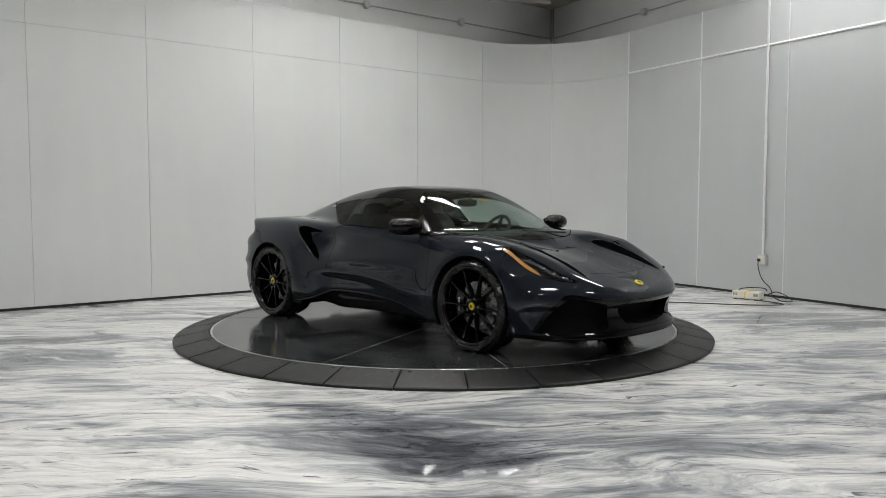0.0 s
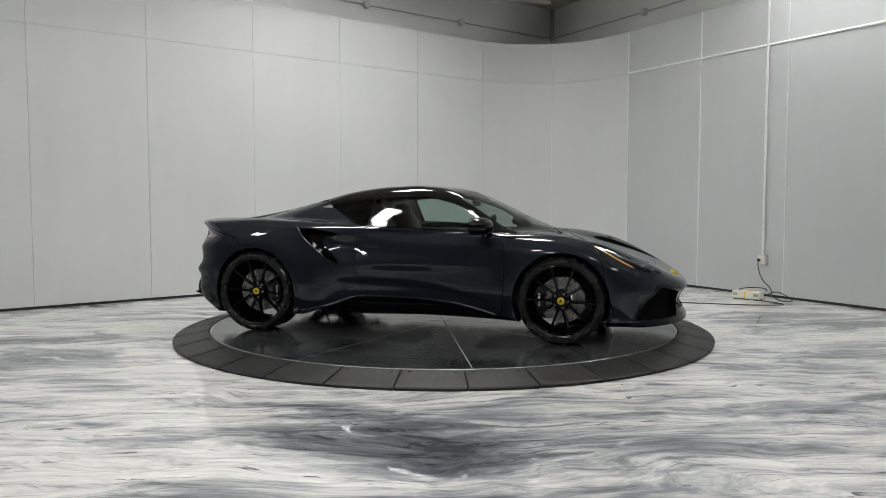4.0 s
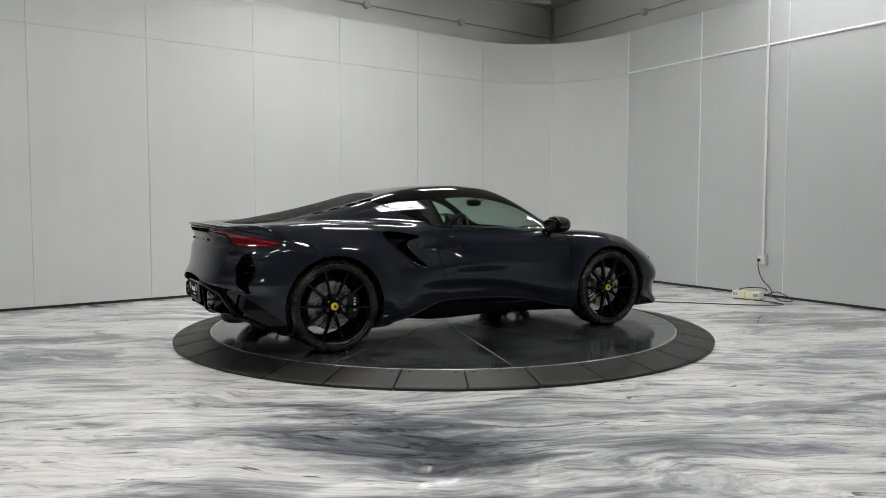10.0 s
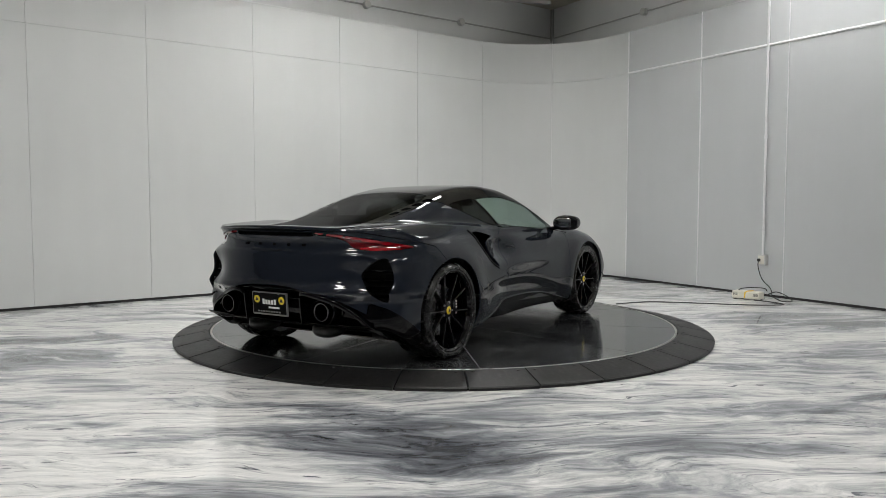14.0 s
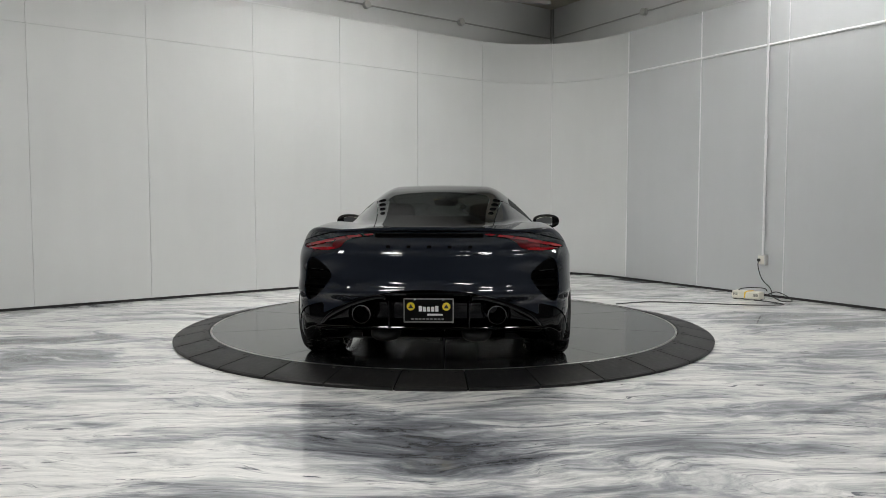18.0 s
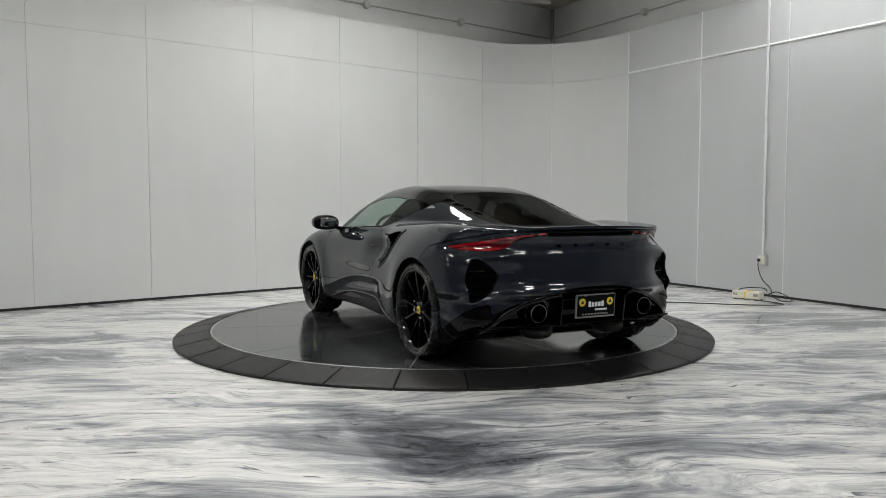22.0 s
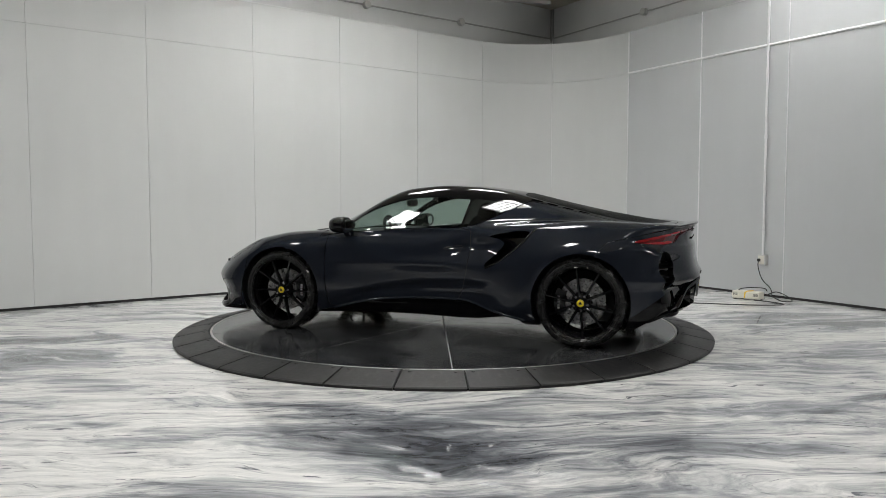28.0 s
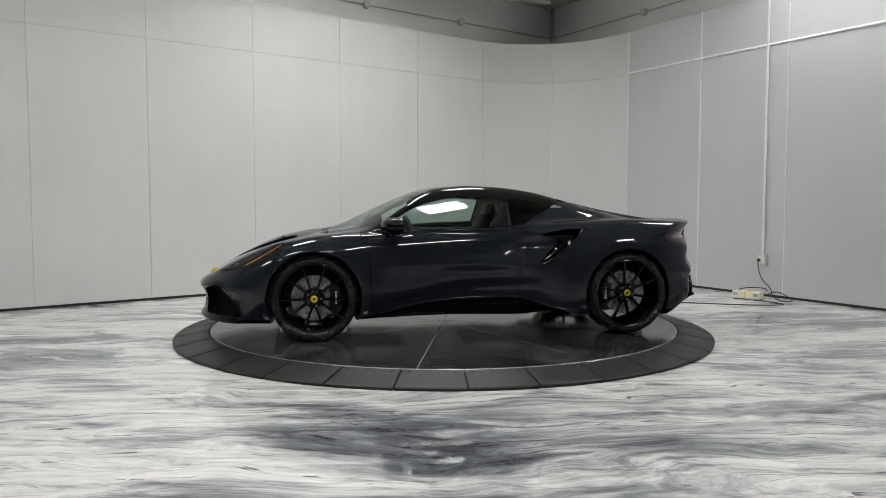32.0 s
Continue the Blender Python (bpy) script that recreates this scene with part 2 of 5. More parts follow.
def bend(points, steps=8):
    """A smooth line through a few points."""
    p = [Vector(q) for q in points]
    p = [p[0] * 2 - p[1]] + p + [p[-1] * 2 - p[-2]]
    out = []
    for i in range(1, len(p) - 2):
        for k in range(steps):
            t = k / steps
            a, b, c, d = p[i - 1:i + 3]
            out.append(0.5 * (2 * b + (c - a) * t + (2 * a - 5 * b + 4 * c - d) * t * t + (3 * b - a - 3 * c + d) * t ** 3))
    return out + [p[-2]]


def prism(bm, outline, z0, z1, m=None):
    """An outline in the local xy plane made solid from z0 to z1."""
    lo = [bm.verts.new((x, y, z0)) for x, y in outline]
    hi = [bm.verts.new((x, y, z1)) for x, y in outline]
    n = len(lo)
    bm.faces.new(lo[::-1])
    bm.faces.new(hi)
    for i in range(n):
        bm.faces.new((lo[i], lo[(i + 1) % n], hi[(i + 1) % n], hi[i]))
    if m is not None:
        bmesh.ops.transform(bm, matrix=m, verts=lo + hi)
    return lo + hi


# ---- room ----
CORNER = Vector((1.80, 6.10))
LEFT, RIGHT = Vector((-0.788, -0.616)), Vector((0.5, -0.866))
FILLET, SEAM_Z, TOP_Z = 1.60, 3.05, 3.66


def wall_path():
    """The panel wall's line on the floor: straight, round the corner, straight."""
    half = math.acos(max(-1, min(1, LEFT.dot(RIGHT)))) / 2
    r = FILLET * math.tan(half)
    mid = (LEFT + RIGHT).normalized()
    c = CORNER + mid * (r / math.sin(half))
    a = CORNER + LEFT * FILLET - c
    b = CORNER + RIGHT * FILLET - c
    a0, a1 = math.atan2(a.y, a.x), math.atan2(b.y, b.x)
    if a1 > a0:
        a1 -= 2 * math.pi
    return c, r, a0, a1


ARC_C, ARC_R, ARC_0, ARC_1 = wall_path()
ARC_LEN = ARC_R * (ARC_0 - ARC_1)


def on_wall(s, d=0.0):
    """The point s metres along the wall (0 where the arc begins, negative on the first wall), d metres out in front of it."""
    if s < 0:
        p, n = CORNER + LEFT * (FILLET - s), Vector((-LEFT.y, LEFT.x))
    elif s > ARC_LEN:
        p, n = CORNER + RIGHT * (FILLET + s - ARC_LEN), Vector((RIGHT.y, -RIGHT.x))
    else:
        a = ARC_0 - s / ARC_R
        o = Vector((math.cos(a), math.sin(a)))
        p, n = ARC_C + o * ARC_R, -o
    if n.dot(Vector((0, 0)) - p) < 0:
        n = -n
    return p + n * d


def s_of(q, side):
    """Distance along the wall of a floor point on one of the straight stretches."""
    v = Vector(q) - CORNER
    return FILLET - v.dot(LEFT) if side < 0 else v.dot(RIGHT) - FILLET + ARC_LEN


def wall_slab(bm, s0, s1, z0, z1, thick=0.04, proud=0.0):
    n = max(1, int((s1 - s0) / 0.12)) if s1 > 0 and s0 < ARC_LEN else 1
    ss = [s0 + (s1 - s0) * i / n for i in range(n + 1)]
    ring = [[bm.verts.new((*on_wall(s, d), z)) for d, z in ((proud, z0), (proud, z1), (proud - thick, z1), (proud - thick, z0))] for s in ss]
    for p, q in zip(ring, ring[1:]):
        for k in range(4):
            bm.faces.new((p[k], q[k], q[(k + 1) % 4], p[(k + 1) % 4]))
    bm.faces.new(ring[0])
    bm.faces.new(ring[-1][::-1])


def room():
    bm = bmesh.new()
    bmesh.ops.create_grid(bm, x_segments=2, y_segments=2, size=16)
    floor_ob = part("floor", bm, FLOOR)
    tagged(floor_ob, "glossy white and grey marbled epoxy floor", "floor", kind="structure")

    # seams of the panels along the wall
    left = [s_of(q, -1) for q in ((-4.47, 1.30), (-3.44, 2.0), (-2.42, 2.83), (-1.40, 3.57), (-0.39, 4.40))]
    step = 1.29
    left = [left[0] - step * k for k in range(7, 0, -1)] + left
    right = [s_of(q, 1) for q in ((2.72, 4.47), (3.42, 3.30), (4.10, 2.18))]
    right += [right[-1] + 1.25 * k for k in range(1, 8)]
    arc = [s_of((0.60, 5.18), -1), ARC_LEN * 0.53]
    seams = left + arc + right
    wall = new("panel_wall")
    tagged(wall, "curved studio wall of tall light grey panels with a black base gap", "wall", kind="structure")
    backing = bmesh.new()
    wall_slab(backing, seams[0], seams[-1], 0.035, TOP_Z - 0.01, 0.05, -0.024)
    part("backing", backing, JOINT, wall)
    g = 0.0016
    for a, b in zip(seams, seams[1:]):
        for z0, z1 in ((0.03, SEAM_Z - g), (SEAM_Z + g, TOP_Z)):
            bm = bmesh.new()
            wall_slab(bm, a + g, b - g, z0, z1, 0.018)
            smooth(part("wall_panel", bm, PANEL_DARKER if a > right[0] - 0.01 else PANEL, wall))
    bm = bmesh.new()
    wall_slab(bm, seams[0], seams[-1], 0.0, 0.034, 0.03, -0.006)
    part("base_gap", bm, SKIRT, wall, "black gap under the wall panels")
    # light battens over the joints of the second wall
    for s in (ARC_LEN * 0.53, right[0], right[1], right[2], right[3]):
        bm = bmesh.new()
        w = 0.005 if s < right[0] - 0.1 else 0.009 if s < right[1] + 0.1 else 0.007
        # a half-round strip
        zz = (0.035, TOP_Z if s < right[1] + 0.1 else TOP_Z + 0.35)
        rod = [[bm.verts.new((*on_wall(s + w * math.cos(q), 0.001 + 1.1 * w * math.sin(q)), h)) for q in (math.pi * k / 8 for k in range(9))] for h in zz]
        for k in range(8):
            bm.faces.new((rod[0][k], rod[0][k + 1], rod[1][k + 1], rod[1][k]))
        for ring in rod:
            bm.faces.new(ring)
        bmesh.ops.recalc_face_normals(bm, faces=bm.faces)
        smooth(part("joint_batten", bm, TRIM, wall, "pale metal joint strip"), 50)
    bm = bmesh.new()
    ends = [[bm.verts.new((*on_wall(s, d), SEAM_Z + z)) for d, z in ((-0.002, -0.015), (0.015, -0.012), (0.019, -0.004), (0.004, 0.018), (-0.002, 0.018))] for s in (right[0], right[-1])]
    for k in range(5):
        bm.faces.new((ends[0][k], ends[1][k], ends[1][(k + 1) % 5], ends[0][(k + 1) % 5]))
    bm.faces.new(ends[0])
    bm.faces.new(ends[1][::-1])
    bmesh.ops.recalc_face_normals(bm, faces=bm.faces)
    part("joint_batten", bm, TRIM, wall, "pale metal joint strip")

    # the outer room
    lend, rend = CORNER + LEFT * 14.0, CORNER + RIGHT * 13.0
    far = lend + RIGHT * 13.0
    inner = -(LEFT + RIGHT).normalized()
    o = CORNER + inner * 0.34
    pts = [o, lend - RIGHT * 0.2, far, rend - LEFT * 0.2]
    names = ("wall_west", "wall_south", "wall_east", "wall_north")
    for k in range(4):
        a, b = pts[k], pts[(k + 1) % 4]
        d = (b - a).normalized()
        n = Vector((-d.y, d.x)) * 0.2
        if n.dot(Vector((0, -4)) - a) > 0:
            n = -n
        bm = bmesh.new()
        prism(bm, [tuple(a - d * 0.0), tuple(b), tuple(b + n), tuple(a + n)], 0.0, CEILING + 0.3)
        bmesh.ops.recalc_face_normals(bm, faces=bm.faces)
        behind = names[k] in ("wall_south", "wall_east")
        tagged(part(names[k], bm, BACKWALL if behind else UPPER), "plain dark grey painted room wall" if behind else "painted grey room wall above the studio panels", "wall", kind="structure")
    bm = bmesh.new()
    prism(bm, [tuple(p * 1.03) for p in pts], CEILING, CEILING + 0.2)
    bmesh.ops.recalc_face_normals(bm, faces=bm.faces)
    tagged(part("ceiling", bm, CEIL), "rough stained concrete ceiling", "ceiling", kind="structure")
    return seams, right


SEAMS, RIGHT_SEAMS = room()


def ceiling_light(x, y, turn):
    """A linear high-bay fitting: a shallow tray with four rows of diodes under it."""
    ob = new("ceiling_light")
    tagged(ob, "white rectangular led high-bay light with four glowing strips", "light", "ceiling lights")
    bm = bmesh.new()
    box(bm, -0.46, -0.23, -0.055, 0.46, 0.23, 0.0, bevel=0.006)
    part("housing", bm, OUTLET, ob)
    # added skirt, out of view, keeps lamp light off the upper walls
    for x0, y0, x1, y1 in ((-0.48, -0.25, 0.48, -0.24), (-0.48, 0.24, 0.48, 0.25), (-0.48, -0.24, -0.47, 0.24), (0.47, -0.24, 0.48, 0.24)):
        bm = bmesh.new()
        box(bm, x0, y0, -0.10, x1, y1, -0.001, bevel=0.002)
        part("skirt", bm, OUTLET, ob, "grey sheet-metal skirt added to block sideways light")
    for k in range(4):
        bm = bmesh.new()
        y0 = -0.171 + 0.114 * k
        box(bm, -0.44, y0 - 0.046, -0.063, 0.44, y0 + 0.046, -0.0555)
        part("led_strip", bm, LAMP, ob, "glowing white diode strip")
    ob.matrix_basis = pose(x, y, CEILING - 0.001, 0, 0, turn)
    return ob


lamp = ceiling_light(0.38, -0.33, 38)
for lx, ly in ((-1.9, -0.33), (-0.9, 1.6), (0.5, 2.2), (3.65, 1.15), (-4.3, -2.2), (-1.6, -4.6), (1.4, -4.6), (4.2, -4.2),
               (-2.2, -8.0), (0.6, -8.0)):
    copy_thing(lamp, pose(lx, ly, CEILING - 0.001, 0, 0, 38))


# ---- turntable ----
def turntable():
    ring = new("turntable_ring")
    tagged(ring, "black ramp ring of bolted plates round the turntable", "turntable")
    n = 32
    w = 2 * math.pi / n
    bm = bmesh.new()
    gap = 0.0026
    prof = [(RING_R - 0.004, 0.0), (RING_R, 0.018), (RING_R - 0.012, 0.024), (DISC_R + 0.022, DISC_Z + 0.004), (DISC_R + 0.012, DISC_Z), (DISC_R + 0.012, 0.0)]
    lathe(bm, prof, 6, closed=True, start=-w / 2 + gap, sweep=w - 2 * gap)
    bm.verts.ensure_lookup_table()
    m = len(prof)
    bm.faces.new([bm.verts[i] for i in range(m)])
    bm.faces.new([bm.verts[6 * m + i] for i in range(m)][::-1])
    bmesh.ops.recalc_face_normals(bm, faces=bm.faces)
    first = part("ramp_plate", bm, RING, ring)
    bolts = []
    for a in (-0.36 * w, 0.36 * w):
        bb = bmesh.new()
        r, z = DISC_R + 0.05, DISC_Z - 0.006
        lathe(bb, [(0.0, 0.007), (0.013, 0.007), (0.016, 0.003), (0.016, -0.004)], 12, Matrix.Translation((r * math.cos(a), r * math.sin(a), z)))
        bolts.append(part("bolt", bb, CABLE, first))
    a0 = math.radians(-86.3) + w / 2
    first.matrix_basis = Matrix.Rotation(a0, 4, "Z")
    for i in range(1, n):
        p = first.copy()
        scene.collection.objects.link(p)
        p.matrix_basis = Matrix.Rotation(a0 + i * w, 4, "Z")
        for bolt in bolts:
            q = bolt.copy()
            scene.collection.objects.link(q)
            q.parent = p
    bm = bmesh.new()
    lathe(bm, [(DISC_R + 0.01, 0.001), (RING_R - 0.02, 0.001), (RING_R - 0.02, 0.012), (DISC_R + 0.01, DISC_Z - 0.012)], 96, closed=True)
    part("ring_base", bm, DARK, ring)

    disc = new("turntable_disc")
    tagged(disc, "dark polished turntable disc of radial plates with a worn steel edge", "turntable")
    bm = bmesh.new()
    lathe(bm, [(0.0, DISC_Z - 0.03), (DISC_R - 0.004, DISC_Z - 0.03), (DISC_R - 0.004, DISC_Z - 0.0015), (0.0, DISC_Z - 0.0015)], 96)
    part("disc_base", bm, DUST, disc)
    sectors = 10
    ws = 2 * math.pi / sectors
    for i in range(sectors):
        bm = bmesh.new()
        g = 0.0028
        a0 = math.radians(-105.0) + i * ws
        out = [(0.02 * math.cos(a0 + ws / 2), 0.02 * math.sin(a0 + ws / 2))]
        for k in range(13):
            a = a0 + ws * k / 12
            q = Vector((math.cos(a), math.sin(a))) * (DISC_R - 0.012)
            sh = Vector((-math.sin(a), math.cos(a))) * (g if k == 0 else -g if k == 12 else 0)
            out.append(tuple(q + sh))
        prism(bm, out, DISC_Z - 0.0014, DISC_Z)
        part("disc_plate", bm, DISC, disc)
    bm = bmesh.new()
    lathe(bm, [(DISC_R - 0.011, DISC_Z - 0.006), (DISC_R + 0.006, DISC_Z - 0.006), (DISC_R + 0.006, DISC_Z + 0.001), (DISC_R + 0.004, DISC_Z + 0.002), (DISC_R - 0.011, DISC_Z + 0.002)], 120, closed=True)
    part("disc_edge", bm, STEEL, disc, "scuffed bright steel edge")
    return disc


DISC_OB = turntable()

# ---- the car's body: one smooth shape, cut into its panels ----
WHEEL_X, WHEEL_Z = 1.2875, 0.3365
ARCH_R = 0.372
STEP = 0.017


def curve(knots, soft=0.06):
    """A soft curve through a few (position, value) knots."""
    k = np.array(knots, float)
    if k[0, 0] > k[-1, 0]:
        k = k[::-1]
    xs = np.linspace(k[0, 0] - 0.6, k[-1, 0] + 0.6, 1200)
    ys = np.interp(xs, k[:, 0], k[:, 1])
    d = xs[1] - xs[0]
    n = max(1, int(3 * soft / d))
    w = np.exp(-0.5 * (np.arange(-n, n + 1) * d / soft) ** 2)
    ys = np.convolve(np.pad(ys, n, mode="edge"), w / w.sum(), mode="valid")
    return lambda v: np.interp(v, xs, ys)


def smax(a, b, k):
    h = np.clip(0.5 + 0.5 * (a - b) / k, 0, 1)
    return b + (a - b) * h + k * h * (1 - h)


def smin(a, b, k):
    return -smax(-a, -b, k)


def hill(v, c, w):
    return np.exp(-((v - c) / w) ** 2)


HOOD = curve([(2.40, 0.36), (2.24, 0.452), (2.05, 0.545), (1.80, 0.635), (1.50, 0.715), (1.20, 0.775), (0.9, 0.81), (0, 0.82), (-1.2, 0.84), (-1.7, 0.885), (-2.0, 0.912), (-2.3, 0.918)])
CREST = curve([(2.40, 0.38), (2.20, 0.475), (2.0, 0.585), (1.80, 0.690), (1.57, 0.775), (1.29, 0.832), (1.05, 0.848), (0.75, 0.845), (0.4, 0.865), (0, 0.885), (-0.4, 0.905), (-0.8, 0.93), (-1.33, 0.953), (-1.7, 0.938), (-2.0, 0.918), (-2.3, 0.918)])
WIDTH = curve([(2.4, 0.84), (1.9, 0.885), (1.6, 0.905), (1.29, 0.915), (0.9, 0.905), (0.5, 0.892), (0.1, 0.888), (-0.3, 0.900), (-0.7, 0.925), (-1.0, 0.942), (-1.29, 0.950), (-1.7, 0.945), (-2.2, 0.93)], 0.12)
NOSE = curve([(0.05, -0.08), (0.12, -0.02), (0.165, 0.005), (0.21, -0.045), (0.33, -0.055), (0.42, 0.0), (0.48, -0.02), (0.60, -0.13), (0.8, -0.45)], 0.022)
TAIL = curve([(1.0, 0.0), (0.90, 0.030), (0.875, 0.048), (0.84, 0.062), (0.80, 0.064), (0.780, 0.061), (0.762, 0.046), (0.745, 0.043), (0.66, 0.034), (0.60, 0.022), (0.565, 0.010), (0.535, -0.012), (0.51, -0.020), (0.45, 0.04), (0.34, 0.06), (0.22, 0.11), (0.10, 0.24)], 0.009)
ROOF = curve([(1.60, 0.62), (1.34, 0.755), (1.2, 0.822), (1.0, 0.900), (0.906, 0.942), (0.7, 1.042), (0.494, 1.133), (0.289, 1.200), (-0.02, 1.226), (-0.33, 1.212), (-0.64, 1.170), (-0.84, 1.124), (-1.05, 1.072), (-1.36, 1.003), (-1.67, 0.947), (-1.9, 0.912), (-2.3, 0.87)], 0.05)
CABIN = curve([(1.5, 0.55), (1.2, 0.66), (0.9, 0.750), (0.5, 0.800), (0.1, 0.828), (-0.3, 0.818), (-0.75, 0.745), (-1.2, 0.635), (-1.6, 0.53), (-2.1, 0.42)], 0.14)


def square(a):
    """How far the tail draws in towards its corners, below the lamps."""
    return 0.11 * (a / 0.85) ** 2 + 0.35 * np.clip(a / 0.94, 0, 1.15) ** 16


LEDGE = curve([(-0.9, 0.455), (-0.4, 0.455), (0.0, 0.447), (0.3, 0.412), (0.66, 0.315), (0.9, 0.27)], 0.08)


def body_field(x, y, z):
    """Negative inside the body."""
    a = np.abs(y)
    # lower body: top with raised wings, sides, nose, tail and floor
    c, f = HOOD(x), CREST(x)
    u = np.clip(a / 0.70, 0, 1.4)
    front = 1 / (1 + np.exp(-(x - 1.0) / 0.12))
    top = c + (f - c) * np.clip(u, 0, 1) ** 2.2 * (3 - 2 * np.clip(u, 0, 1)) / 1.0
    top = top - 1.3 * np.clip(a - 0.70, 0, 1) ** 2 - 0.012 * front * hill(a, 0.40, 0.13) * hill(x, 1.65, 0.35)
    w = WIDTH(x) - 0.9 * np.clip(0.42 - z, 0, 1) ** 2 - 0.75 * np.clip(z - 0.58, 0, 1) ** 2
    for wx in (WHEEL_X, -WHEEL_X):
        d = np.sqrt((x - wx) ** 2 + (z - WHEEL_Z) ** 2)
        w = w + 0.020 * hill(d, 0.39, 0.12)
    # sculpted door, hollow ahead of the side intake, shoulder crease
    ledge = LEDGE(x)
    inside = 1 / ((1 + np.exp(-(x + 0.50) / 0.05)) * (1 + np.exp((x - 0.72) / 0.05)))
    w = w - 0.030 * inside / (1 + np.exp(-(ledge - z) / 0.012)) * np.clip((z - 0.16) / 0.12, 0, 1)
    w = w - 0.070 * hill(x, -0.48, 0.21) * hill(z, 0.735, 0.10)
    w = w + 0.016 * hill(x, -0.05, 0.45) * hill(z, 0.60, 0.05)
    # waist of the sill: flares out ahead of the rear wheel
    w = w + 0.020 * hill(x, -0.75, 0.16) * hill(z, 0.24, 0.08)
    side = a - w
    nose = x - (2.245 - 0.42 * np.clip(a / 0.9, 0, 1.3) ** 2.7 + NOSE(z))
    rv = np.clip(a / 0.9, 0, 1.3)
    sq = square(a) + 0.115 * hill(a, 0.74, 0.20) * hill(z, 0.585, 0.20)
    round_up = np.clip((z - 0.68) / 0.15, 0, 1)
    tail = -x - (2.118 - sq - (0.43 * rv ** 3.2 - sq) * round_up * round_up * (3 - 2 * round_up) - TAIL(z))
    flank = 1 / (1 + np.exp(-(a - 0.74) / 0.02))
    rise = 0.075 / (1 + np.exp((x + 1.68) / 0.02)) + 0.20 * np.clip(-1.80 - x, 0, 1)
    floor_z = 0.145 + rise + flank * (0.62 * np.clip(-1.68 - x, 0, 1) - rise) + 0.03 * hill(x, 0.2, 0.8) - z
    low = smax(z - top, side, 0.085)
    low = smax(low, nose, 0.05)
    low = smax(low, tail, 0.045)
    low = smax(low, floor_z, 0.03)
    # cabin
    s = 1 / (1 + np.exp(-(x - 0.45) / 0.10))
    r = ROOF(x + 0.42 * a * a * s) + 0.016 - 0.065 * a * a - 0.25 * np.clip(-x - 0.5, 0, 1) * a * a
    cw = CABIN(x) - 0.76 * np.clip(z - 0.87, 0, 1) - 0.6 * np.clip(0.87 - z, 0, 1) - 0.95 * np.clip(z - 0.87, 0, 1) ** 2
    cab = smax((z - r) * 0.85, (a - cw) * 0.85, 0.05)
    cab = smax(cab, 0.55 - z, 0.05)
    cab = smax(cab, -x - 2.0, 0.05)
    cab = smax(cab, x - 1.45, 0.05)
    return smin(low, cab, 0.045)


class Skin:
    """A surface: places, normals and faces. Cut pieces share the first two."""

    def __init__(self, verts, norms, faces):
        self.v, self.n, self.f = verts, norms, faces


def normals(v, e=0.002):
    x, y, z = v.T
    g = np.stack([body_field(x + e, y, z) - body_field(x - e, y, z), body_field(x, y + e, z) - body_field(x, y - e, z), body_field(x, y, z + e) - body_field(x, y, z - e)], 1) / (2 * e)
    return g


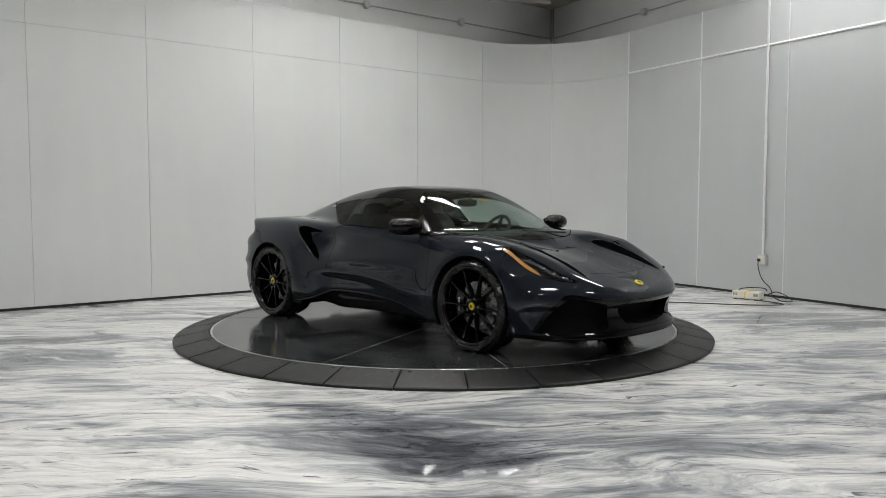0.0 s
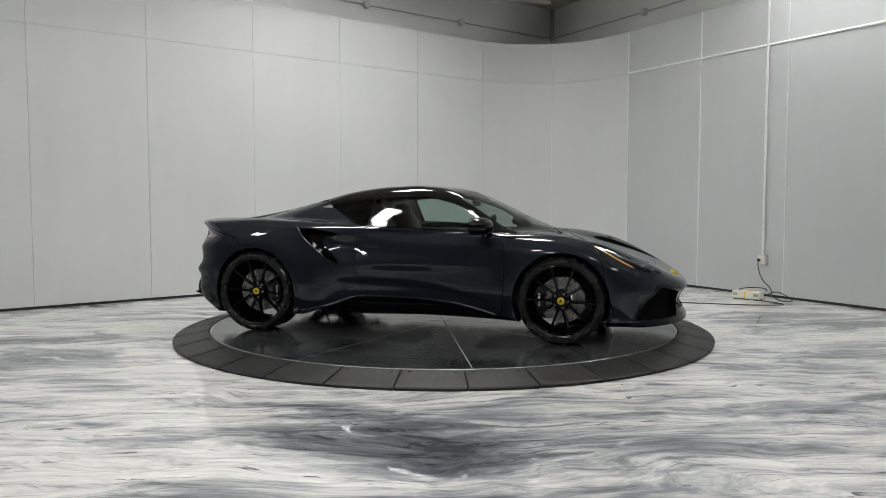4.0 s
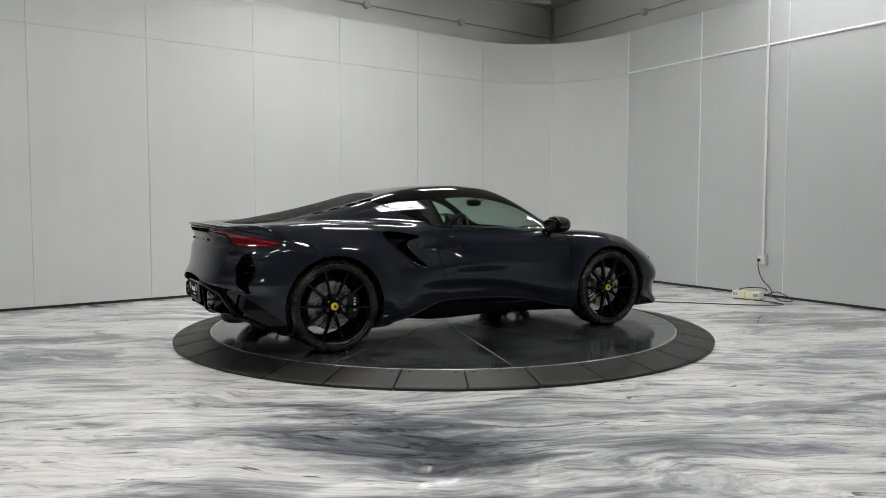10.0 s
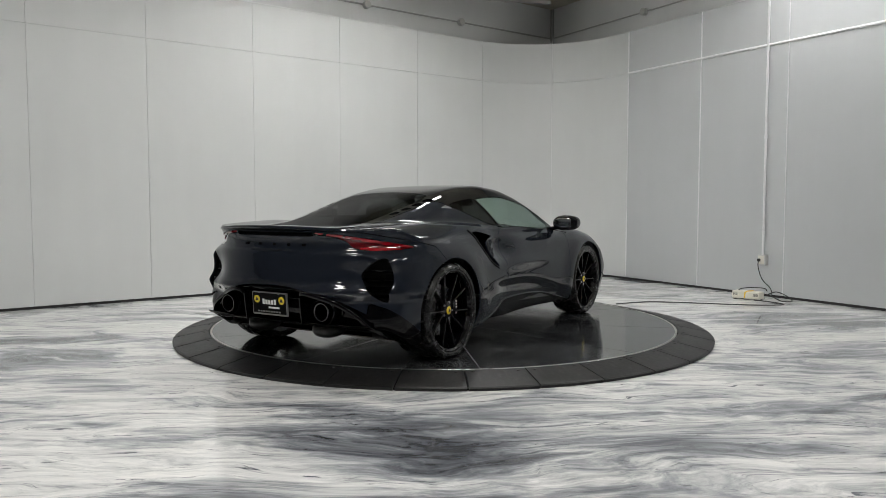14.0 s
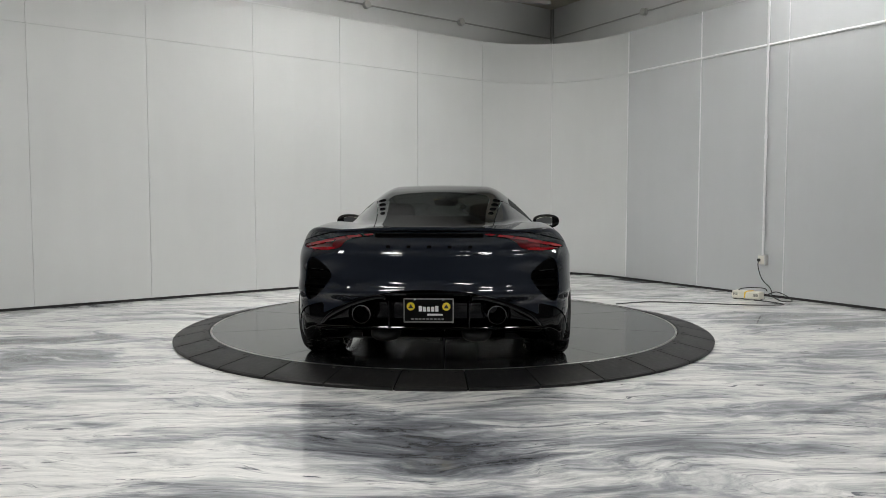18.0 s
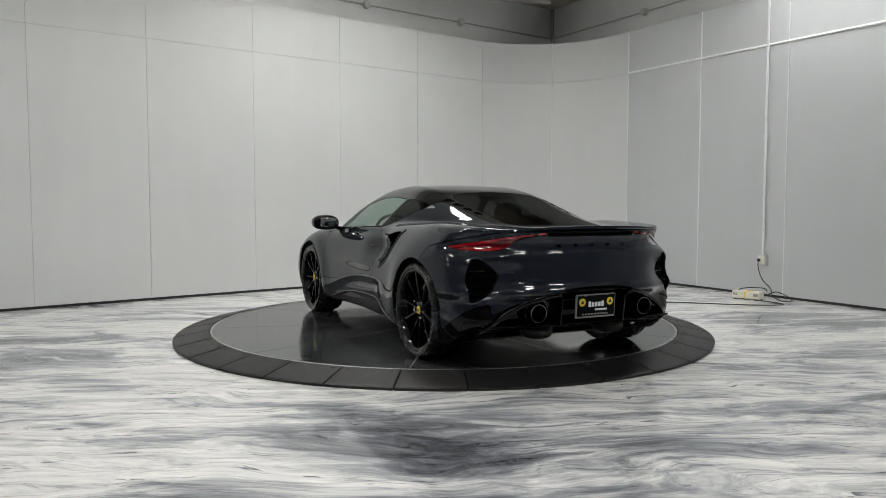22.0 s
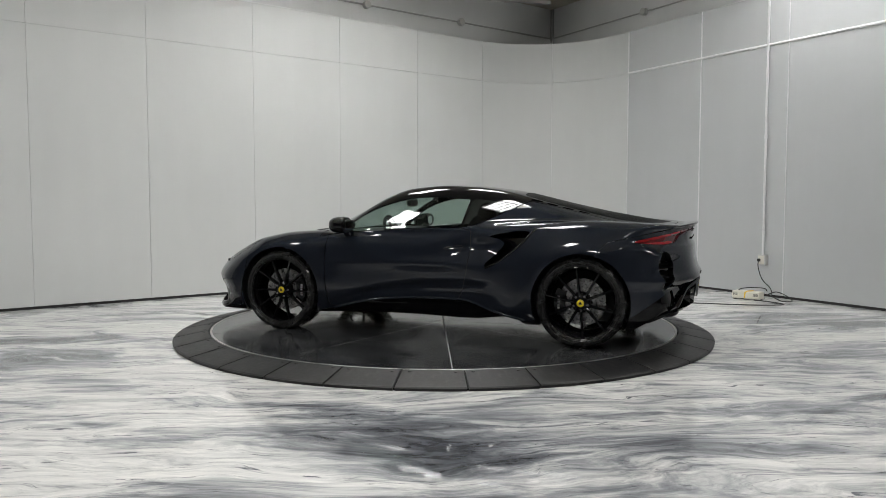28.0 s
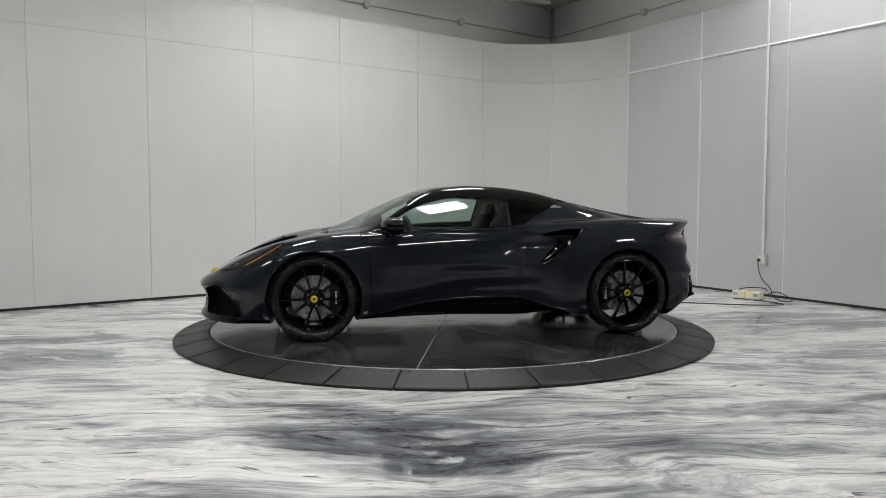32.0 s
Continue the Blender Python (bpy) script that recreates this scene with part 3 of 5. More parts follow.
def body_skin():
    """The half body (y >= 0) as a net of quads, drawn onto the field's zero."""
    h = STEP
    xs, ys, zs = np.arange(-2.35, 2.45, h), np.arange(-h / 2, 1.08, h), np.arange(0.05, 1.30, h)
    gx, gy, gz = np.meshgrid(xs, ys, zs, indexing="ij")
    val = body_field(gx, gy, gz)
    ins = val < 0
    nx, ny, nz = val.shape
    corners = [(i, j, k) for i in (0, 1) for j in (0, 1) for k in (0, 1)]
    blk = [ins[i:nx - 1 + i, j:ny - 1 + j, k:nz - 1 + k] for i, j, k in corners]
    cnt = sum(b.astype(np.int8) for b in blk)
    act = (cnt > 0) & (cnt < 8)
    idx = -np.ones(act.shape, int)
    idx[act] = np.arange(act.sum())
    ci, cj, ck = np.nonzero(act)
    v = np.zeros((len(ci), 3))
    num = np.zeros(len(ci))
    for a, b in [(p, q) for p in corners for q in corners if p < q and sum(abs(s - t) for s, t in zip(p, q)) == 1]:
        va, vb = val[ci + a[0], cj + a[1], ck + a[2]], val[ci + b[0], cj + b[1], ck + b[2]]
        on = (va < 0) != (vb < 0)
        t = np.where(on, va / np.where(on, va - vb, 1), 0)
        pt = np.stack([xs[0] + h * (ci + a[0] + t * (b[0] - a[0])), ys[0] + h * (cj + a[1] + t * (b[1] - a[1])), zs[0] + h * (ck + a[2] + t * (b[2] - a[2]))], 1)
        v += pt * on[:, None]
        num += on
    v /= num[:, None]
    mid = cj == 0
    for _ in range(4):
        g = normals(v)
        f = body_field(*v.T)
        s = f / np.maximum((g ** 2).sum(1), 0.05)
        v -= g * np.clip(s, -0.02, 0.02)[:, None]
        v[mid, 1] = 0
    n = normals(v)
    n[mid, 1] = 0
    n /= np.linalg.norm(n, axis=1)[:, None]
    faces = []
    for ax in range(3):
        sl0, sl1 = [slice(None)] * 3, [slice(None)] * 3
        sl0[ax], sl1[ax] = slice(0, -1), slice(1, None)
        a, b = ins[tuple(sl0)], ins[tuple(sl1)]
        e = np.argwhere(a != b)
        flip = a[tuple(e.T)]
        u, w = (ax + 1) % 3, (ax + 2) % 3
        ok = (e[:, u] > 0) & (e[:, w] > 0) & (e[:, u] < val.shape[u] - 1) & (e[:, w] < val.shape[w] - 1)
        e, flip = e[ok], flip[ok]
        q = []
        for du, dw in ((-1, -1), (0, -1), (0, 0), (-1, 0)):
            c = e.copy()
            c[:, u] += du
            c[:, w] += dw
            q.append(idx[tuple(c.T)])
        q = np.stack(q, 1)
        q[~flip] = q[~flip][:, ::-1]
        faces += [tuple(r) for r in q.tolist()]
    return Skin([tuple(p) for p in v.tolist()], [tuple(p) for p in n.tolist()], faces)


def cut(skin, field):
    """Split along field = 0. Returns the pieces where it is negative and positive."""
    pts = np.array(skin.v)
    val = field(pts[:, 0], np.abs(pts[:, 1]), pts[:, 2])
    val = np.where(np.abs(val) < 1e-5, 1e-5, val).tolist()
    made = {}

    def between(i, j):
        key = (i, j) if i < j else (j, i)
        if key not in made:
            t = val[i] / (val[i] - val[j])
            p, q, a, b = skin.v[i], skin.v[j], skin.n[i], skin.n[j]
            skin.v.append(tuple(s + (e - s) * t for s, e in zip(p, q)))
            m = [s + (e - s) * t for s, e in zip(a, b)]
            ln = math.sqrt(sum(c * c for c in m)) or 1
            skin.n.append(tuple(c / ln for c in m))
            made[key] = len(skin.v) - 1
        return made[key]

    neg, pos = [], []
    for f in skin.f:
        k = sum(val[i] < 0 for i in f)
        if k == len(f):
            neg.append(f)
        elif k == 0:
            pos.append(f)
        else:
            lo, hi = [], []
            for i, j in zip(f, f[1:] + f[:1]):
                (lo if val[i] < 0 else hi).append(i)
                if (val[i] < 0) != (val[j] < 0):
                    m = between(i, j)
                    lo.append(m)
                    hi.append(m)
            if len(lo) > 2:
                neg.append(tuple(lo))
            if len(hi) > 2:
                pos.append(tuple(hi))
    return Skin(skin.v, skin.n, neg), Skin(skin.v, skin.n, pos)


def panel(skin, field, gap=0.003):
    """Cut a panel out and leave a narrow shut line round it. Returns panel, rest."""
    inner, outer = cut(skin, lambda x, a, z: field(x, a, z) + gap)
    return inner, cut(outer, lambda x, a, z: field(x, a, z) - gap)[1]


def rounded(pts, times=3):
    p = [np.array(q, float) for q in pts]
    for _ in range(times):
        o = []
        for a, b in zip(p, p[1:] + p[:1]):
            o += [a * 0.78 + b * 0.22, a * 0.22 + b * 0.78]
        p = o
    return np.array(p)


def outline(pts, plane="xz", times=3):
    """A field that is negative inside an outline drawn on the side (xz), the top (xy) or the end (yz) of the car."""
    p = rounded(pts, times)
    q = np.roll(p, -1, 0)

    def field(x, a, z):
        u, w = {"xz": (x, z), "xy": (x, a), "yz": (a, z)}[plane]
        best = np.full(u.shape, 1e9)
        inside = np.zeros(u.shape, bool)
        for (ax, ay), (bx, by) in zip(p, q):
            dx, dy = bx - ax, by - ay
            t = np.clip(((u - ax) * dx + (w - ay) * dy) / (dx * dx + dy * dy + 1e-12), 0, 1)
            best = np.minimum(best, (u - ax - t * dx) ** 2 + (w - ay - t * dy) ** 2)
            if abs(dy) > 1e-9:
                inside ^= ((ay > w) != (by > w)) & (u < ax + (w - ay) * dx / dy)
        d = np.sqrt(best)
        return np.where(inside, -d, d)
    return field


def where(field, test):
    """Keep a field to the places where a second one is negative."""
    return lambda x, a, z: np.maximum(field(x, a, z), test(x, a, z))


def edges_of(skin):
    count = {}
    for f in skin.f:
        for i, j in zip(f, f[1:] + f[:1]):
            k = (i, j) if i < j else (j, i)
            count[k] = None if k in count else (i, j)
    return [e for e in count.values() if e and not (abs(skin.v[e[0]][1]) < 1e-5 and abs(skin.v[e[1]][1]) < 1e-5)]


def shell(name, skin, mat, parent, rim=0.010, shift=None, both=False, mirror=False, label="", walls=True):
    """Make a panel of a piece of skin, with turned-in edges of depth rim. shift moves it in (a recess) and walls lead back to the surface.
    both: the piece crosses the middle; mirror: the other side's copy."""
    shift = shift or (lambda p, n: p)
    used, vs, ns, fs = {}, [], [], []

    def vert(p, n):
        vs.append(p)
        ns.append(n)
        return len(vs) - 1

    for f in skin.f:
        r = []
        for i in f:
            if i not in used:
                used[i] = vert(shift(skin.v[i], skin.n[i]), skin.n[i])
            r.append(used[i])
        fs.append(tuple(r))
    side = {}
    for i, j in (edges_of(skin) if walls else []):
        pts = []
        d = Vector(skin.v[j]) - Vector(skin.v[i])
        out = d.cross(Vector(skin.n[i])).normalized()
        for k in (i, j):
            p, n = Vector(skin.v[k]), Vector(skin.n[k])
            s = Vector(shift(skin.v[k], skin.n[k]))
            q = p - n * rim if (s - p).length < 1e-6 else p - n * 0.001
            pts.append((tuple(s), tuple(q)))
        o = tuple(out if (Vector(pts[0][1]) - Vector(skin.v[i])).length > 0.002 else -out)
        ids = [vert(pts[0][0], o), vert(pts[1][0], o), vert(pts[1][1], o), vert(pts[0][1], o)]
        fs.append((ids[1], ids[0], ids[3], ids[2]))
    m = len(vs)
    if both or mirror:
        mv, mn = [(x, -y, z) for x, y, z in vs], [(x, -y, z) for x, y, z in ns]
        if both:
            vs, ns, fs = vs + mv, ns + mn, fs + [tuple(i + m for i in f[::-1]) for f in fs]
        else:
            vs, ns, fs = mv, mn, [f[::-1] for f in fs]
    me = bpy.data.meshes.new(name)
    me.from_pydata(vs, [], fs)
    me.validate()
    me.shade_smooth()
    if len(me.vertices) == len(ns):
        me.normals_split_custom_set_from_vertices(ns)
    me.materials.append(mat)
    ob = new(name, me)
    ob.parent = parent
    if label:
        ob["label"] = label
    return ob


def pair(name, skin, mat, parent, **kw):
    return [shell(name, skin, mat, parent, mirror=m, **kw) for m in (False, True)]


def pieces(skin):
    """The separate sheets of a skin, largest first."""
    root = {}

    def find(i):
        while root.setdefault(i, i) != i:
            root[i] = root[root[i]]
            i = root[i]
        return i

    for f in skin.f:
        for i in f[1:]:
            root[find(i)] = find(f[0])
    sheets = {}
    for f in skin.f:
        sheets.setdefault(find(f[0]), []).append(f)
    return [Skin(skin.v, skin.n, f) for f in sorted(sheets.values(), key=len, reverse=True)]


def inward(d):
    """Sink a piece d metres against its normal."""
    return lambda p, n: tuple(q - d * m for q, m in zip(p, n))


def blob(bm, c, r, m=None, seg=20, rings=12, power=2.4):
    """A soft rounded box."""
    vs = bmesh.ops.create_uvsphere(bm, u_segments=seg, v_segments=rings, radius=1)["verts"]
    for v in vs:
        d = sum(abs(q) ** power for q in v.co) ** (1 / power)
        v.co = Vector((v.co.x / d * r[0], v.co.y / d * r[1], v.co.z / d * r[2]))
    t = Matrix.Translation(c) @ (m or Matrix.Identity(4))
    bmesh.ops.transform(bm, matrix=t, verts=vs)
    return vs


CAR = new("sports_car")
tagged(CAR, "dark blue-grey metallic two-door sports coupe with black roof and wheels", "car")


def car_body():
    skin = body_skin()
    # wheel arches
    for wx in (WHEEL_X, -WHEEL_X):
        arch = where(lambda x, a, z, wx=wx: np.hypot(x - wx, z - WHEEL_Z) - ARCH_R, lambda x, a, z: 0.55 - a)
        skin = cut(skin, arch)[1]

    # everything above the belt line is black or glass, but for the rear quarters
    belt = outline([(0.97, 0.790), (0.80, 0.828), (0.42, 0.858), (0.0, 0.884), (-0.40, 0.890), (-0.58, 0.985), (-0.78, 1.085), (-0.90, 1.15), (-0.7, 1.4), (0.6, 1.4), (0.70, 1.05)], "xz", 2)
    strip = outline([(0.9, -0.3), (0.9, 0.45), (-0.45, 0.535), (-0.75, 0.50), (-1.2, 0.44), (-1.72, 0.40), (-1.93, 0.36), (-1.95, -0.3)], "xy", 1)
    cowl = outline([(1.30, -0.3), (1.30, 0.02), (1.22, 0.42), (1.06, 0.66), (0.94, 0.75), (0.2, 0.60), (0.2, -0.3)], "xy", 2)
    high = lambda x, a, z: 0.775 - z
    black, skin = panel(skin, where(lambda x, a, z: np.minimum(np.minimum(belt(x, a, z), strip(x, a, z)), cowl(x, a, z)), high))

    window = where(outline([(0.80, 0.837), (0.40, 0.865), (0.0, 0.889), (-0.24, 0.893), (-0.304, 0.895), (-0.309, 0.94), (-0.320, 1.08), (-0.323, 1.118), (-0.25, 1.122), (-0.05, 1.138), (0.17, 1.130), (0.36, 1.088), (0.54, 1.018)], "xz", 1), lambda x, a, z: 0.42 - a)
    quarter = where(outline([(-0.330, 0.94), (-0.328, 0.899), (-0.41, 0.906), (-0.56, 0.985), (-0.745, 1.068), (-0.60, 1.094), (-0.40, 1.117), (-0.345, 1.119), (-0.341, 1.07)], "xz", 1), lambda x, a, z: 0.42 - a)
    screen = where(outline([(1.235, -0.3), (1.235, 0.02), (1.155, 0.40), (1.02, 0.62), (0.93, 0.685), (0.80, 0.672), (0.33, 0.520), (0.385, 0.25), (0.40, -0.3)], "xy", 1), high)
    back = where(outline([(-0.70, -0.3), (-0.71, 0.24), (-0.76, 0.405), (-1.2, 0.36), (-1.70, 0.355), (-1.87, 0.20), (-1.90, -0.3)], "xy", 1), high)
    glass, black = panel(black, window, 0.0015)
    pair("side_window", glass, GLASS, CAR, rim=0.004)
    glass, black = panel(black, quarter, 0.0015)
    pair("quarter_window", glass, SMOKE, CAR, rim=0.004)
    glass, black = panel(black, screen, 0.0015)
    shell("windscreen", glass, SCREEN, CAR, rim=0.004, both=True, label="sloping tinted windscreen")
    glass, black = panel(black, back, 0.0015)
    shell("rear_window", glass, SMOKE, CAR, rim=0.004, both=True, label="dark tinted rear window")
    # louvres beside the rear window
    for k in range(4):
        x0 = -0.80 - 0.125 * k
        slot = where(outline([(x0, 0.486 - 0.020 * k), (x0 - 0.090, 0.472 - 0.020 * k), (x0 - 0.108, 0.414 - 0.013 * k), (x0 - 0.018, 0.424 - 0.013 * k)], "xy", 1), high)
        hole, black = cut(black, slot)
        pair("louvre", hole, DARK, CAR, shift=inward(0.016))
    shell("roof", black, ROOFBLACK, CAR, both=True, label="gloss black roof and pillars")

    # lamps at the nose
    lamp = where(outline([(1.50, 0.766), (1.56, 0.768), (1.716, 0.700), (1.811, 0.657), (1.94, 0.587), (2.045, 0.538), (1.924, 0.558), (1.831, 0.588), (1.726, 0.640), (1.592, 0.722)], "xz", 1), lambda x, a, z: 0.55 - a)
    cover, skin = panel(skin, lamp, 0.0015)
    head = pair("headlight", cover, GLOSS, CAR, shift=inward(0.035), label="slim headlight under a clear cover")
    for ob, mir in zip(head, (False, True)):
        shell("lens", cover, LENS, ob, rim=0.004, mirror=mir)
        amber = cut(cover, outline([(1.50, 0.779), (1.556, 0.763), (1.694, 0.681), (1.845, 0.599), (1.82, 0.575), (1.66, 0.655), (1.54, 0.735)], "xz", 1))[0]
        shell("amber_strip", pieces(amber)[0], AMBER, ob, rim=0.003, shift=inward(0.012), mirror=mir, walls=False, label="amber side reflector")
        for k in range(5):
            x0 = 1.66 + 0.050 * k
            facet = cut(cover, where(outline([(x0, 0.80), (x0 + 0.020, 0.80), (x0 + 0.050, 0.50), (x0 + 0.036, 0.50)], "xz", 0), lambda x, a, z: 0.68 - 0.56 * (x - 1.68) + 0.004 - z))[0]
            if len(facet.f) > 2:
                shell("reflector_facet", facet, LAMPGREY, ob, rim=0.003, shift=inward(0.024), mirror=mir, walls=False)
        for k in range(3):
            bm = bmesh.new()
            s = -1 if mir else 1
            blob(bm, (1.80 + 0.075 * k, s * (0.715 - 0.028 * k), 0.628 - 0.030 * k), (0.024, 0.017, 0.014))
            part("lamp_lens", bm, CHROME if k == 1 else LAMPGREY, ob)
        rail = cut(cover, outline([(1.70, 0.702), (1.811, 0.652), (1.94, 0.583), (2.03, 0.541), (2.0, 0.542), (1.93, 0.575), (1.80, 0.644), (1.69, 0.692)], "xz", 1))[0]
        shell("light_guide", rail, LAMPGREY, ob, rim=0.003, shift=inward(0.010), mirror=mir, walls=False)
    # bonnet slots
    slot = where(outline([(2.045, 0.490), (1.93, 0.515), (1.77, 0.520), (1.60, 0.530), (1.47, 0.525), (1.42, 0.46), (1.44, 0.40), (1.56, 0.385), (1.72, 0.410), (1.89, 0.435)], "xy", 2), lambda x, a, z: 0.5 - z)
    hole, skin = cut(skin, slot)
    pair("bonnet_slot", hole, DARK, CAR, shift=lambda p, n: (p[0], p[1], p[2] - 0.05), label="deep black bonnet air slot")
    # openings of the front bumper
    front_test = lambda x, a, z: 1.62 - x
    mouth = where(outline([(-0.3, 0.378), (0.24, 0.382), (0.35, 0.385), (0.33, 0.32), (0.24, 0.228), (-0.3, 0.222)], "yz", 1), front_test)
    hole, skin = cut(skin, mouth)
    shell("front_grille", hole, DARK, CAR, shift=lambda p, n: (p[0] - 0.10, p[1], p[2]), both=True, label="dark central air intake")
    wing = where(outline([(0.43, 0.385), (0.56, 0.415), (0.70, 0.450), (0.75, 0.38), (0.81, 0.27), (0.825, 0.205), (0.60, 0.20), (0.41, 0.205)], "yz", 1), front_test)
    hole, skin = cut(skin, wing)
    pair("side_intake", hole, DARK, CAR, shift=inward(0.07), label="black triangular bumper intake")
    lip = where(outline([(-0.3, 0.200), (0.5, 0.198), (0.80, 0.19), (0.95, 0.165), (1.2, 0.160), (1.2, 0.0), (-0.3, 0.0)], "yz", 1), front_test)
    lower, skin = panel(skin, lip, 0.001)
    shell("front_splitter", lower, BLACK, CAR, both=True, label="gloss black front splitter")
    grille = where(outline([(-0.3, 0.402), (0.34, 0.415), (0.53, 0.435), (0.72, 0.475), (0.77, 0.40), (0.83, 0.29), (0.86, 0.18), (-0.3, 0.17)], "yz", 1), front_test)
    mask, skin = panel(skin, grille, 0.001)
    shell("bumper_mask", mask, BLACK, CAR, both=True, label="gloss black bumper surround")

    # sills
    sill = where(outline([(0.95, 0.175), (0.80, 0.205), (0.45, 0.285), (0.10, 0.318), (-0.34, 0.322), (-0.60, 0.245), (-0.86, 0.185), (-0.9, 0.0), (0.98, 0.0)], "xz", 1), lambda x, a, z: 0.3 - a)
    piece, skin = panel(skin, sill, 0.001)
    pair("sill", piece, BLACK, CAR, shift=lambda p, n: (p[0], p[1] - (0.03 + 0.075 * min(1.0, max(0.0, (-0.30 - p[0]) / 0.18))) * (1 if p[2] > 0.2 else 0.7), p[2] + 0.03 * min(1.0, max(0.0, (-0.45 - p[0]) / 0.2))), label="gloss black side sill")

    # tail lamps, rear vents, diffuser
    rear_test = lambda x, a, z: x + 1.50
    lamp = where(outline([(0.905, 0.800), (0.74, 0.842), (0.55, 0.880), (0.345, 0.900), (0.345, 0.880), (0.48, 0.868), (0.55, 0.840), (0.59, 0.793), (0.70, 0.777), (0.82, 0.782)], "yz", 1), rear_test)
    piece, skin = panel(skin, lamp, 0.0015)
    tl = pair("tail_light", piece, REDDARK, CAR, shift=inward(0.012), label="red tail light")
    for ob, mir in zip(tl, (False, True)):
        glow = cut(piece, outline([(0.905, 0.802), (0.74, 0.838), (0.55, 0.876), (0.35, 0.897), (0.35, 0.884), (0.54, 0.862), (0.72, 0.822), (0.88, 0.794)], "yz", 1))[0]
        shell("red_bar", glow, RED, ob, shift=inward(0.004), rim=0.003, mirror=mir, walls=False)
        low = cut(piece, outline([(0.86, 0.792), (0.70, 0.802), (0.60, 0.806), (0.60, 0.793), (0.70, 0.780), (0.82, 0.783)], "yz", 1))[0]
        shell("red_bar", low, RED, ob, shift=inward(0.006), rim=0.003, mirror=mir, walls=False)
    slit = where(outline([(-0.3, 0.897), (0.345, 0.897), (0.345, 0.868), (-0.3, 0.868)], "yz", 0), rear_test)
    piece, skin = cut(skin, slit)
    shell("tail_slot", piece, DARK, CAR, shift=inward(0.03), both=True, label="dark slot under the spoiler")
    vent = where(outline([(0.790, 0.738), (0.725, 0.712), (0.645, 0.635), (0.650, 0.595), (0.715, 0.510), (0.785, 0.452), (0.822, 0.448), (0.838, 0.51), (0.840, 0.60), (0.822, 0.71)], "yz", 2), rear_test)
    piece, skin = cut(skin, vent)
    vents = pair("rear_vent", piece, DARK, CAR, shift=lambda p, n: (p[0] + 0.040, p[1] - 0.010, p[2]), label="black oval rear bumper vent")
    for k in range(4):
        z0 = 0.49 + 0.052 * k
        slat = cut(piece, lambda x, a, z, z0=z0: np.abs(z - z0) - 0.0090)[0]
        for ob, mir in zip(vents, (False, True)):
            shell("slat", pieces(slat)[0], GLOSS, ob, shift=lambda p, n: (p[0] + 0.028, p[1], p[2]), mirror=mir)
    end = outline([(-0.3, 0.545), (0.15, 0.543), (0.34, 0.512), (0.50, 0.460), (0.64, 0.398), (0.74, 0.35), (0.79, 0.25), (0.80, 0.0), (-0.3, 0.0)], "yz", 1)
    skirt = lambda x, a, z: np.maximum(z - (0.275 - 0.72 * (x + 1.70)), 0.70 - a)
    diff = where(lambda x, a, z: np.minimum(end(x, a, z), skirt(x, a, z)), lambda x, a, z: x + 1.62)
    piece, skin = panel(skin, diff, 0.001)
    shell("diffuser", piece, BLACK, CAR, both=True, shift=lambda p, n: (p[0] + 0.012 + 0.045 * min(1.0, max(0.0, (0.66 - p[1]) / 0.10)), p[1], p[2]), label="gloss black rear diffuser")

    # doors
    door = where(outline([(0.845, 0.90), (0.855, 0.62), (0.845, 0.40), (0.82, 0.19), (0.45, 0.27), (-0.30, 0.31), (-0.335, 0.36), (-0.385, 0.52), (-0.402, 0.64), (-0.405, 0.93)], "xz", 1), lambda x, a, z: 0.4 - a)
    # side air intakes behind the doors
    scoop = where(outline([(-0.905, 0.868), (-0.80, 0.874), (-0.66, 0.850), (-0.54, 0.824), (-0.66, 0.805), (-0.70, 0.765), (-0.60, 0.668), (-0.525, 0.600), (-0.565, 0.585), (-0.71, 0.680), (-0.845, 0.79)], "xz", 1), lambda x, a, z: 0.5 - a)
    piece, skin = cut(skin, scoop)
    pair("air_intake", piece, GLOSS, CAR, shift=lambda p, n: (p[0] + 0.02, p[1] - 0.085, p[2] - 0.01), label="deep gloss black side air intake")
    badge = where(outline([(-0.850, 1.046), (-0.715, 1.041), (-0.735, 1.076)], "xz", 0), lambda x, a, z: 0.4 - a)
    piece, skin = cut(skin, badge)
    pair("pillar_badge", piece, GREYFR, CAR, shift=inward(0.002), label="small grey triangular pillar badge")
    piece, skin = panel(skin, door)
    doors = pair("door", piece, PAINT, CAR)
    handle = where(outline([(-0.348, 0.752), (-0.352, 0.728), (-0.19, 0.712), (-0.178, 0.735)], "xz", 1), lambda x, a, z: 0.5 - a)
    pull = cut(piece, handle)[0]
    for ob, mir in zip(doors, (False, True)):
        shell("door_handle", pull, SATIN, ob, mirror=mir, rim=0.004, shift=lambda p, n: tuple(q + 0.0015 * m for q, m in zip(p, n)), walls=False)
        inner = cut(pull, where(outline([(-0.343, 0.748), (-0.347, 0.731), (-0.195, 0.716), (-0.184, 0.732)], "xz", 1), lambda x, a, z: 0.5 - a))[0]
        shell("handle_plate", inner, PAINT, ob, mirror=mir, rim=0.004, shift=lambda p, n: tuple(q + 0.003 * m for q, m in zip(p, n)))

    # bonnet, front wings, rear quarters, bumpers
    bonnet = where(outline([(1.27, -0.3), (1.27, 0.20), (1.20, 0.50), (1.30, 0.56), (1.50, 0.53), (1.80, 0.49), (1.955, 0.42), (1.98, 0.1), (1.98, -0.3)], "xy", 1), lambda x, a, z: 0.5 - z)
